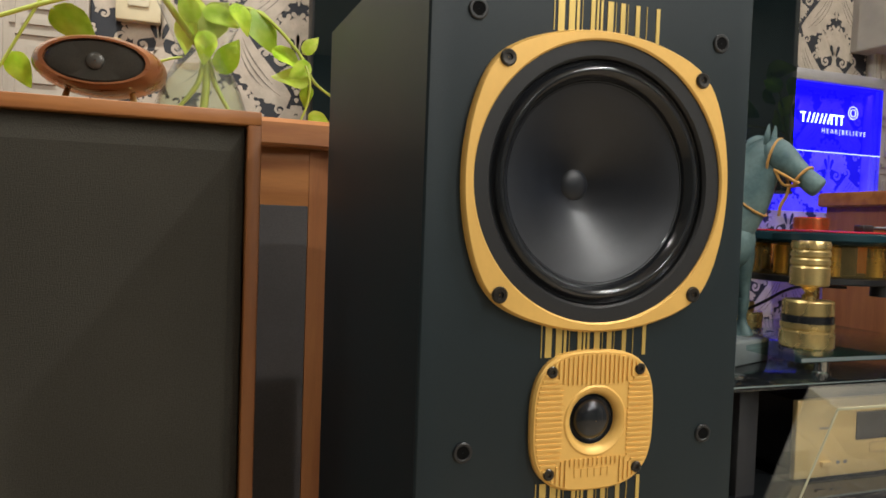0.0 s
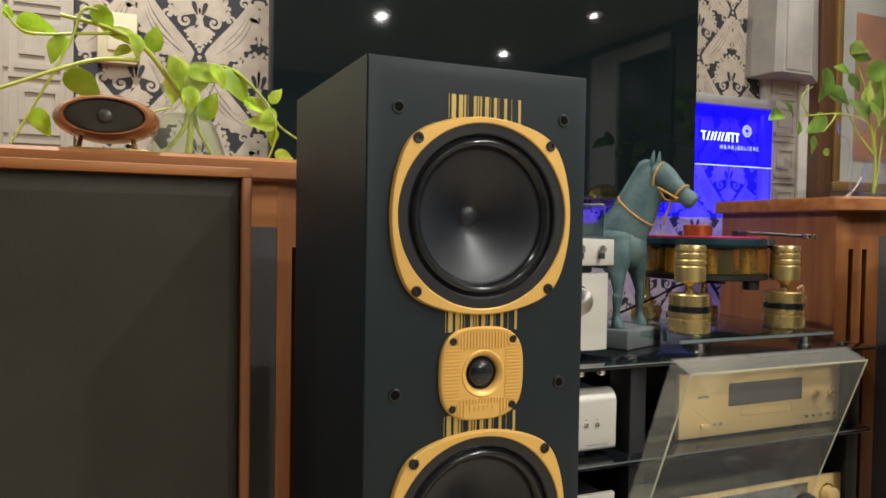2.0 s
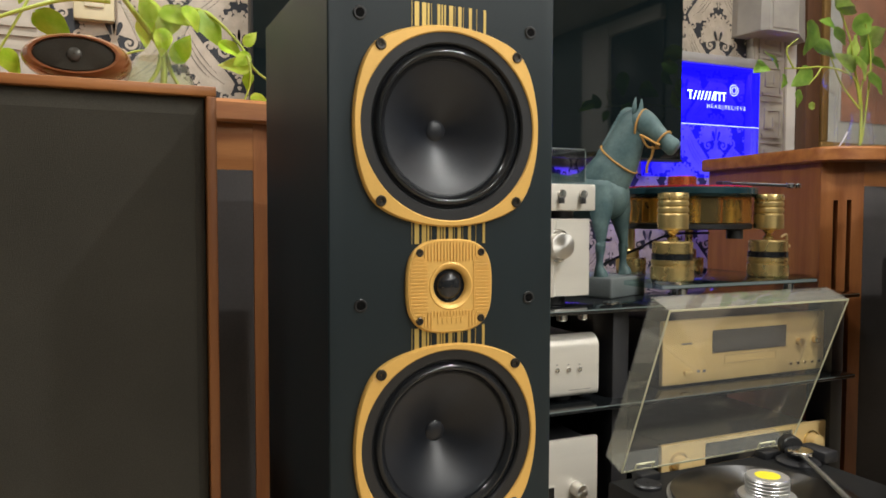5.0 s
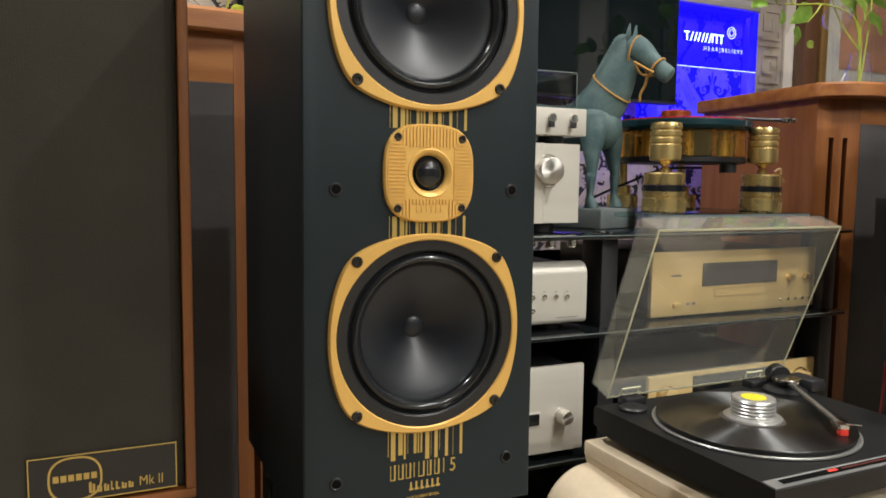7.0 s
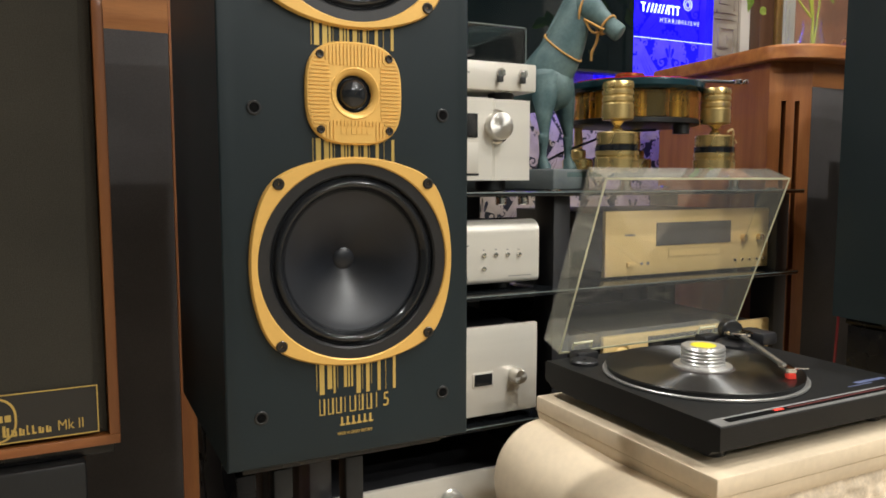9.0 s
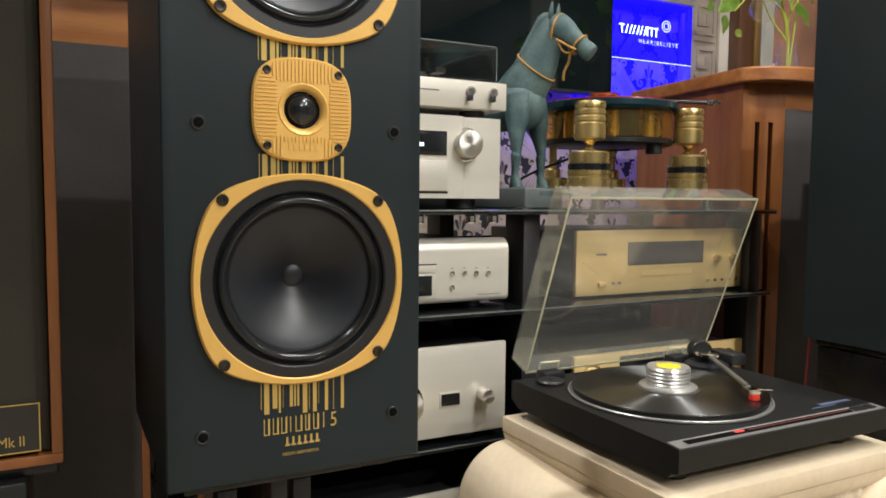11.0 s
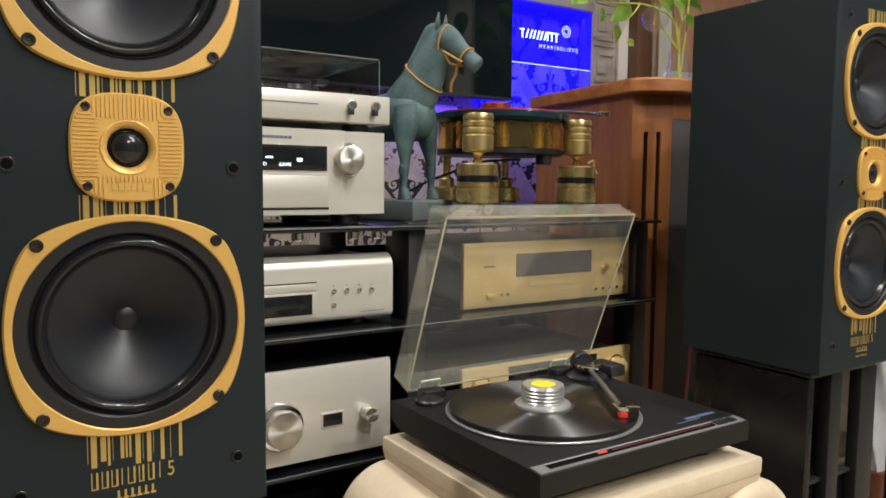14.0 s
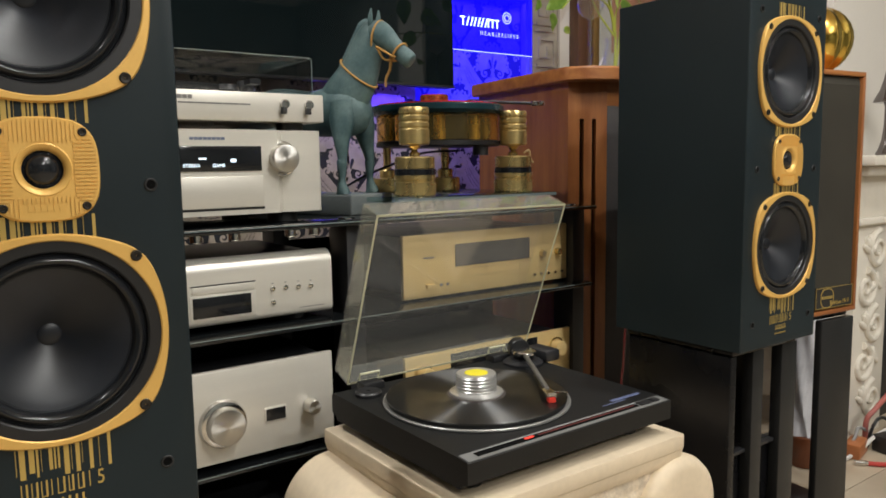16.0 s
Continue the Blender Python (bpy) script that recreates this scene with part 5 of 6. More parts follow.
def damask():
    bm = bmesh.new()
    layer = [0]

    def shape(pts):
        layer[0] += 1
        y = BACK - 0.0044 - 0.00002 * (layer[0] % 67)
        if all(PX0 < p[0] < PX1 for p in pts):
            bm.faces.new([bm.verts.new((p[0], y, p[1])) for p in pts])

    def ribbon(line, width, lobes=0, lob=0.0):
        """A leaf along a line, with a lobed outline; as a row of quads."""
        n = len(line)
        left, right = [], []
        for i, (x, z) in enumerate(line):
            ax, az = line[min(i + 1, n - 1)][0] - line[max(i - 1, 0)][0], line[min(i + 1, n - 1)][1] - line[max(i - 1, 0)][1]
            d = math.hypot(ax, az) or 1
            t = i / (n - 1)
            w = width(t)
            wl = w * (1 + lob * abs(math.sin(lobes * math.pi * t))) if lobes else w
            left.append((x - az / d * wl, z + ax / d * wl))
            right.append((x + az / d * w, z - ax / d * w))
        for i in range(n - 1):
            shape([left[i], right[i], right[i + 1], left[i + 1]])
            layer[0] -= 1
        layer[0] += 1

    def petal(cx, cz, a, length, w):
        line = [(cx + math.cos(a) * length * k / 8, cz + math.sin(a) * length * k / 8) for k in range(9)]
        ribbon(line, lambda t: w * (0.25 + 1.1 * t) * math.sqrt(max(0.0, 1 - t ** 4)) + 0.0004)

    def spiral(cx, cz, s, r, turns, start, w):
        line = []
        for k in range(26):
            t = k / 25
            a = start + s * turns * 2 * math.pi * t
            q = r * (1 - 0.85 * t)
            line.append((cx + q * math.cos(a), cz + q * math.sin(a)))
        ribbon(line, lambda t: w * (1 - 0.5 * t))
        petal(cx, cz - r * 0.2, math.pi / 2, r * 0.4, r * 0.25)

    def dark(draw, *args):
        """Draws in the colour of the ground, just above the ornament."""
        before = len(bm.faces)
        draw(*args)
        bm.faces.ensure_lookup_table()
        for face in bm.faces[before:]:
            face.material_index = 1
            for v in face.verts:
                v.co.y -= 0.0014

    def fringe(cx, cz, a, length, w):
        """A petal with a toothed edge."""
        petal(cx, cz, a, length, w)
        for q in (0.45, 0.65, 0.85):
            for t in (-1, 1):
                petal(cx + math.cos(a) * length * q, cz + math.sin(a) * length * q, a + t * 0.75, length * 0.30, w * 0.45)

    def acanthus(x, z, s, k):
        """A broad leaf that sweeps out and up, with veins and a curl at its foot."""
        line = [(x + s * k * (0.016 + 0.112 * math.sin(t * 1.5) ** 1.15), z + k * (-0.112 + 0.150 * t ** 1.45)) for t in (i / 20 for i in range(21))]
        ribbon(line, lambda t: k * (0.005 + 0.0285 * math.sin(math.pi * min(1, t * 0.93 + 0.05)) ** 0.7))
        for i in range(3, 20, 2):
            (ax, az), (ex, ez) = line[i - 1], line[i + 1]
            a = math.atan2(ez - az, ex - ax)
            w = k * 0.020 * math.sin(math.pi * i / 21) ** 0.8
            petal(line[i][0] + math.sin(a) * w * s, line[i][1] - math.cos(a) * w * s, a - s * 0.75, 0.030 * k, 0.0065 * k)
        for off, t0, t1 in ((-0.45, 0.35, 0.80), (-0.05, 0.15, 0.88), (0.38, 0.30, 0.92)):
            vein = []
            for i in range(1, 20):
                t = i / 20
                if t0 <= t <= t1:
                    a = math.atan2(line[i + 1][1] - line[i - 1][1], line[i + 1][0] - line[i - 1][0])
                    w = off * k * 0.027 * math.sin(math.pi * t) ** 0.8
                    vein.append((line[i][0] + math.sin(a) * w, line[i][1] - math.cos(a) * w))
            dark(ribbon, vein, lambda t: k * 0.0007 * math.sin(math.pi * (0.1 + 0.85 * t)))
        spiral(x + s * 0.088 * k, z - 0.092 * k, s, 0.017 * k, 1.2, math.pi / 2, 0.0046 * k)
        spiral(line[-1][0] - s * 0.020 * k, line[-1][1] - 0.004 * k, s, 0.014 * k, 1.1, 0.0 if s > 0 else math.pi, 0.0036 * k)
        tail = [(x + s * k * (0.050 + 0.045 * t), z + k * (-0.088 - 0.020 * math.sin(t * 2.2))) for t in (i / 8 for i in range(9))]
        ribbon(tail, lambda t: k * 0.0052 * (1 - 0.4 * t))

    def motif(x, z, k):
        # crown of toothed leaves round two dark hollows
        petal(x, z - 0.016 * k, math.pi / 2, 0.062 * k, 0.024 * k)
        petal(x, z - 0.005 * k, -math.pi / 2, 0.060 * k, 0.014 * k)
        for i in range(-4, 5):
            a = math.pi / 2 + i * 0.40
            fringe(x + 0.010 * k * math.cos(a), z + 0.010 * k * math.sin(a), a, k * (0.070 - 0.0030 * abs(i)), 0.0125 * k)
        for s in (-1, 1):
            dark(petal, x + s * 0.006 * k, z - 0.006 * k, math.pi / 2 - s * 0.30, 0.034 * k, 0.0060 * k)
        petal(x, z - 0.004 * k, math.pi / 2, 0.042 * k, 0.0038 * k)
        # hanging tuft and curls
        for i in range(-2, 3):
            fringe(x, z - 0.030 * k, -math.pi / 2 + i * 0.46, k * (0.052 - 0.007 * abs(i)), 0.0085 * k)
        for s in (-1, 1):
            spiral(x + s * 0.034 * k, z - 0.022 * k, -s, 0.017 * k, 1.2, math.pi / 2, 0.0046 * k)
            spiral(x + s * 0.072 * k, z - 0.012 * k, s, 0.015 * k, 1.2, -math.pi / 2, 0.0040 * k)
            acanthus(x, z, s, k)
        for dz, r in ((-0.092, 0.007), (-0.110, 0.0055), (-0.124, 0.004)):
            petal(x, z + (dz - r) * k, math.pi / 2, 2 * r * k, r * k)
        # finial between the leaves
        for i in range(-3, 4):
            petal(x, z + 0.160 * k, math.pi / 2 + i * 0.42, k * (0.034 - 0.003 * abs(i)), 0.0058 * k)
        for i in (-1, 0, 1):
            petal(x, z + 0.158 * k, -math.pi / 2 + i * 0.5, 0.026 * k, 0.0052 * k)
        dark(petal, x, z + 0.160 * k, math.pi / 2, 0.014 * k, 0.0026 * k)
        for i in (-1, 1):
            petal(x + i * 0.012 * k, z + 0.118 * k, math.pi / 2 + i * 0.3, 0.024 * k, 0.0048 * k)
        petal(x, z + 0.100 * k, math.pi / 2, 0.030 * k, 0.0050 * k)
    ux, uz = 0.306, 0.356
    for j in range(-1, 9):
        for i in range(-2, 9):
            motif(0.139 + i * ux, 0.203 + j * uz, 1.06)
            motif(0.139 + (i + 0.5) * ux, 0.203 + (j + 0.5) * uz, 1.06)
    return part("wallpaper_ornament", bm, [MOTIF, PAPER], paper, "cream ornaments", smooth=0)


tagged(damask(), kind="stuff")

# pale pilasters with a key pattern beside the wallpaper
for k, (a, b) in enumerate(((PX1, PX1 + 0.175), (PX0 - 0.175, PX0))):
    pil = lone(boxed("pilaster", PILASTER, (a, b, BACK - 0.035, BACK, 0, CEIL - 0.02), None, 0.002), "white pilaster with raised key pattern", "pilaster", kind="structure")
    cx, y0, y1 = (a + b) / 2, BACK - 0.040, BACK - 0.034
    bm = bmesh.new()
    q, u = 0.0055, 0.06
    for x0, x1, z0, z1 in ((-u, u, 0.132, 0.143), (-u, -u + 0.011, 0.0, 0.132), (-u + 0.022, u, 0.0, 0.011), (u - 0.011, u, 0.011, 0.11), (-u + 0.033, u - 0.011, 0.099, 0.11), (-u + 0.033, -u + 0.044, 0.033, 0.099), (-u + 0.044, u - 0.033, 0.033, 0.044), (u - 0.044, u - 0.033, 0.044, 0.077)):
        box(bm, x0, x1, y0, y1, z0, z1)
    fret = part("fret", bm, PILASTER, pil)
    for i in range(17):
        m = pose(cx, 0, 0.05 + i * 0.154)
        if i:
            again(fret, m)
        else:
            fret.matrix_basis = m
    for x in (a + 0.006, b - 0.016):
        boxed("fillet", PILASTER, (x, x + 0.010, y0, y1, 0.02, CEIL - 0.04), pil)

# blue edge-lit acrylic sign
sign = thing("acrylic_sign", "glowing blue edge-lit acrylic sign with white lettering", "sign", pose(1.80, 1.715, 1.305))
SIGNBLUE = bpy.data.materials.new("blue_lit_acrylic")
SIGNBLUE.use_nodes = True
sn, sl = SIGNBLUE.node_tree.nodes, SIGNBLUE.node_tree.links.new
sn.remove(sn["Principled BSDF"])
s_tr, s_em, s_mx, s_no = sn.new("ShaderNodeBsdfTransparent"), sn.new("ShaderNodeEmission"), sn.new("ShaderNodeAddShader"), None
s_tr.inputs[0].default_value = (0.24, 0.24, 0.95, 1)
s_em.inputs[0].default_value, s_em.inputs[1].default_value = (0.012, 0.006, 1.0, 1), 0.50
sl(s_tr.outputs[0], s_mx.inputs[0]), sl(s_em.outputs[0], s_mx.inputs[1]), sl(s_mx.outputs[0], sn["Material Output"].inputs[0])
boxed("panel", SIGNBLUE, (-0.22, 0.298, 0.0, 0.006, 0.0, 0.207), sign).visible_shadow = False
# added glowing sheet for the sign's blue spill on the wallpaper below
SIGN_SPILL = SIGNBLUE.copy()
SIGN_SPILL.name = "blue_acrylic_lower"
SIGN_SPILL.node_tree.nodes["Emission"].inputs[1].default_value = 0.30
SIGN_SPILL.node_tree.nodes["Transparent BSDF"].inputs[0].default_value = (0.55, 0.55, 1.0, 1)
boxed("lower_panel", SIGN_SPILL, (-0.22, 0.298, 0.0, 0.006, -0.18, -0.001), sign).visible_shadow = False
LIT = glow_mat("etched_white", (0.55, 0.75, 1.0), 2.2)
LITDIM = glow_mat("etched_pale", (0.5, 0.62, 1.0), 1.0)
boxed("holder", mat("grey_aluminium", (0.45, 0.44, 0.45), 0.4, 0.5), (-0.22, 0.30, -0.012, 0.07, 0.208, 0.242), sign, 0.003)
boxed("etched_line", LITDIM, (-0.22, 0.296, -0.001, 0.0, 0.001, 0.0038), sign)
bm = bmesh.new()
x = -0.034
for wdt, kind in ((0.026, 1), (0.032, 2), (0.032, 2), (0.032, 2), (0.030, 3), (0.026, 1)):
    # plain slanting strokes stand in for the maker's name
    z0, z1 = 0.087, 0.117
    for off in ((0.010,) if kind == 1 else (0.0, 0.017) if kind == 2 else (0.0, 0.019)):
        sh = 0.010 if kind == 2 else 0.0
        loft(bm, [[(x + off, y, z0), (x + off + 0.0048, y, z0), (x + off + 0.0048 + sh, y, z1), (x + off + sh, y, z1)] for y in (-0.0012, 0.0)])
    if kind != 2:
        box(bm, x, x + wdt - 0.005, -0.0012, 0.0, z1 - 0.0045, z1)
    x += wdt
tagged(part("name_strokes", bm, LIT, sign), kind="stuff")
bm = bmesh.new()
for r, w2 in ((0.020, 0.0026), (0.012, 0.0026)):
    lathe(bm, [(r, 0), (r, 0.0012), (r - w2, 0.0012), (r - w2, 0)], facing(x + 0.032, 0.0, 0.128), 36)
part("emblem", bm, LITDIM, sign)
lettering("H E A R | B E L I E V E", 0.0195, LITDIM, sign, Matrix.Translation((0.052, -0.0008, 0.060)) @ upright, "slogan")

# white wall speaker above the sign
ws = thing("wall_speaker", "white tapered loudspeaker hanging on the back wall", "speaker", pose(2.19, 1.70, 1.64))
bm = bmesh.new()


def ws_ring(z, k):
    return [(-0.150 * k, 0.10, z), (-0.142 * k, -0.03, z), (-0.12 * k, -0.05, z), (0.020 * k, -0.05, z), (0.155 * k, 0.035, z), (0.165 * k, 0.10, z)]


loft(bm, [ws_ring(0.0, 0.985), ws_ring(0.004, 1.0), ws_ring(0.42, 0.92), ws_ring(0.424, 0.91)])
part("case", bm, mat("off_white_plastic", (0.40, 0.375, 0.34), 0.5), ws, smooth=20)
boxed("front_grille", mat("white_mesh", (0.40, 0.375, 0.34), 0.7, fine=0.3, fine_scale=700, bump=0.5), (-0.108, 0.012, -0.0535, -0.0505, 0.010, 0.40), ws, 0.001)

# brown door casing and a gilt-framed picture
lone(boxed("door_casing", mat("dark_brown_wood", (0.10, 0.045, 0.022), 0.4, stretch=(6, 6, 0.6), fine=0.2, fine_scale=60), (2.375, 2.452, BACK - 0.05, BACK, 0, 2.25), None, 0.006), "dark brown wooden casing on the wall", "casing", kind="structure")
pic = thing("framed_picture", "gilt-framed picture with pale mount and rust-red panel", "picture", pose(2.82, 1.775, 1.245))
GILT = mat("old_gilt", (0.38, 0.23, 0.08), 0.38, 0.6, fine=0.2, bump=0.4)
for a, b, c, d in ((-0.36, 0.36, 0, 0.035), (-0.36, 0.36, 0.80, 0.835), (-0.36, -0.325, 0.035, 0.80), (0.325, 0.36, 0.035, 0.80)):
    boxed("frame_bar", GILT, (a, b, -0.03, 0.024, c, d), pic, 0.006)
boxed("mount", mat("pale_mount", (0.50, 0.48, 0.45), 0.6), (-0.325, 0.325, -0.002, 0.01, 0.035, 0.80), pic)
boxed("rust_panel", mat("rust_paint", (0.42, 0.17, 0.09), 0.6, vary=0.3, scale=6), (-0.225, 0.28, -0.006, -0.002, 0.12, 0.70), pic)
boxed("glass", CLEAR, (-0.325, 0.325, -0.016, -0.013, 0.035, 0.80), pic).visible_shadow = False

# switch box behind the plant
sb = thing("switch_box", "cream plastic switch box on the wallpaper", "switch", pose(-0.058, BACK - 0.004, 1.47))
boxed("case", mat("cream_plastic", (0.66, 0.58, 0.38), 0.45), (-0.046, 0.046, -0.028, 0, 0, 0.125), sb, 0.004)
boxed("rocker", mat("cream_plastic_light", (0.72, 0.66, 0.48), 0.4), (-0.022, 0.022, -0.033, -0.028, 0.03, 0.095), sb, 0.003)


# oval wooden desk loudspeakers on the cabinets
def make_oval():
    t = thing("oval_speaker", "oval wooden desk loudspeaker with black front and brass feet", "speaker", group="oval desk loudspeakers")
    WOODY = mat("polished_brown_wood", (0.24, 0.085, 0.035), 0.28, scale=8, second=(0.33, 0.13, 0.05), stretch=(1, 6, 6), coat=0.3)
    bm = bmesh.new()
    rings = []
    for k, y in ((0.55, 0.075), (0.85, 0.06), (0.97, 0.03), (1.0, 0.0), (0.975, -0.028), (0.90, -0.048), (0.80, -0.058), (0.735, -0.058), (0.725, -0.048)):
        rings.append([(0.080 * k * math.cos(a), y, 0.052 + 0.0365 * k * math.sin(a)) for a in (2 * math.pi * i / 48 for i in range(48))])
    loft(bm, rings)
    part("shell", bm, WOODY, t, "polished brown wooden shell", smooth=50)
    bm = bmesh.new()
    rings = []
    for k, h in ((0.725, -0.052), (0.66, -0.055), (0.3, -0.054), (0.02, -0.053)):
        rings.append([(0.080 * k * math.cos(a), h, 0.052 + 0.0365 * k * math.sin(a)) for a in (2 * math.pi * i / 48 for i in range(48))])
    loft(bm, rings, cap=False)
    part("front_cloth", bm, CLOTH, t, "black oval front", smooth=50)
    bm = bmesh.new()
    lathe(bm, [(0.0105, 0), (0.0105, 0.003), (0.009, 0.0045), (0.006, 0.0055), (0.001, 0.006)], facing(0, -0.053, 0.052), 28)
    part("driver", bm, mat("grey_driver", (0.085, 0.08, 0.07), 0.35, 0.4), t, "small grey driver")
    for x in (-0.042, 0.042):
        bm = bmesh.new()
        tube(bm, [(x, -0.02, 0.004), (x * 0.9, -0.01, 0.026)], [0.005, 0.003], 10)
        part("leg", bm, BRASS, t)
    for x in (-0.008, 0.016):
        bm = bmesh.new()
        lathe(bm, [(0.007, 0), (0.007, 0.005), (0.005, 0.006)], Matrix.Translation((x, 0, 0.0875)), 16, cap=True)
        part("top_knob", bm, BRASS, t)
    boxed("base_plate", BRASS, (-0.055, 0.062, -0.035, 0.035, 0, 0.004), t, 0.0015)
    return t


CTOP, CTOP_WEST = 1.172, 1.190
oval = make_oval()
oval.matrix_basis = pose(-0.074, 1.085, CTOP_WEST, 0, 0, -4)
copy_thing(oval, pose(2.155, 1.16, CTOP, 0, 0, 8))

# pothos cuttings in glass flasks
LEAF = mat("pothos_leaf", (0.40, 0.64, 0.030), 0.35, scale=1.7, second=(0.74, 0.86, 0.14), fine=0.03, fine_scale=25, per_piece=0.22)
# LEAF_DARK and LEAF_MID paint the east plant's dimmer light into its leaves
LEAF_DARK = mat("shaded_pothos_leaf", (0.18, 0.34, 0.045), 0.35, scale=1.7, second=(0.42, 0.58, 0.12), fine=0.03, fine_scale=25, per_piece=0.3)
LEAF_PALE = mat("pale_pothos_leaf", (0.56, 0.76, 0.06), 0.38, scale=2.2, second=(0.80, 0.88, 0.24), per_piece=0.2)
LEAF_MID = mat("shaded_pale_pothos_leaf", (0.32, 0.48, 0.07), 0.38, scale=2.2, second=(0.60, 0.70, 0.22), per_piece=0.25)
for leafy in (LEAF, LEAF_PALE, LEAF_DARK, LEAF_MID):
    # thin leaves let light through
    ln, ll = leafy.node_tree.nodes, leafy.node_tree.links.new
    through_leaf, both = ln.new("ShaderNodeBsdfTranslucent"), ln.new("ShaderNodeMixShader")
    ll(ln["Hue/Saturation/Value"].outputs[0], through_leaf.inputs[0])
    both.inputs[0].default_value = 0.45
    ll(ln["Principled BSDF"].outputs[0], both.inputs[1]), ll(through_leaf.outputs[0], both.inputs[2])
    ll(both.outputs[0], ln["Material Output"].inputs[0])
STEM = mat("pothos_stem", (0.40, 0.46, 0.06), 0.4, fine=0.1)
WATER = glass_mat("water", (0.90, 0.96, 0.88), 0.01, 1.1)


def leaf_mesh(fold, name):
    bm = bmesh.new()
    rows = []
    for i in range(11):
        t = i / 10
        w = 0.36 * math.sin(math.pi * t ** 0.72) ** 0.85 * (1 - 0.25 * t) if 0 < t < 1 else 0.004
        if t == 0:
            w = 0.02
        bend = -0.16 * t * t
        row = []
        for k in (-1, -0.55, 0, 0.55, 1):
            row.append(Vector((w * k, t - (0.07 * abs(k) if t < 0.25 else 0), bend + fold * abs(k) * w - 0.04 * (abs(k) > 0.9) * math.sin(9 * t))))
        rows.append(row)
    loft(bm, [[(p.x, p.y, p.z) for p in r] for r in rows], close=False, cap=False)
    bmesh.ops.solidify(bm, geom=bm.faces[:], thickness=0.012)
    return bm


def plant(name, label, base, flask, stems, leaves, seed, group):
    t = thing(name, label, "plant", pose(*base), group)
    bx, by, bz = base
    bm = bmesh.new()
    lathe(bm, [(0.001, 0.0)] + flask, None, 40)
    vase = part("flask", bm, CLEAR, t, "clear glass flask", smooth=60)
    vase.visible_shadow = False
    bm = bmesh.new()
    wet = [(r - 0.0028, h) for r, h in flask if h < flask[-1][1] * 0.5]
    lathe(bm, [(0.001, 0.004)] + [(r, max(h, 0.004)) for r, h in wet] + [(0.001, wet[-1][1])], None, 40)
    o = part("water", bm, WATER, t)
    o.visible_shadow = False
    for pts, r in stems:
        bm = bmesh.new()
        line = smooth_line([(p[0] - bx, p[1] - by, p[2] - bz) for p in pts], 6)
        tube(bm, line, [r * (1.1 - 0.5 * i / len(line)) for i in range(len(line))], 8)
        part("stem", bm, STEM, t, smooth=60)
    rng = random.Random(seed)
    shapes = {}
    for x, y, z, size, ang, pale in leaves:
        size *= 0.92 if seed == 3 else 1.12
        key = (rng.choice((0.18, 0.3, 0.05)), pale)
        if key not in shapes:
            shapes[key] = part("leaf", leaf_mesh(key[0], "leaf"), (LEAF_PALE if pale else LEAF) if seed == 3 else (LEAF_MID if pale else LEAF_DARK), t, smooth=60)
            o = shapes[key]
        else:
            o = again(shapes[key], Matrix())
        # ang: the way the tip points in the upright plane, 0 to the east, 90 up
        a = radians(ang)
        tip = Vector((math.cos(a), rng.uniform(-0.35, 0.1), math.sin(a))).normalized()
        flat = Vector((rng.uniform(-0.45, 0.45), -1, rng.uniform(-0.1, 0.65)))
        flat = (flat - tip * flat.dot(tip)).normalized()
        side = tip.cross(flat)
        rot = Matrix((side, tip, flat)).transposed().to_4x4()
        o.matrix_basis = Matrix.Translation(Vector((x - bx, y - by, z - bz)) - tip * size * 0.5) @ rot @ Matrix.Diagonal((size, size, size, 1))
    return t


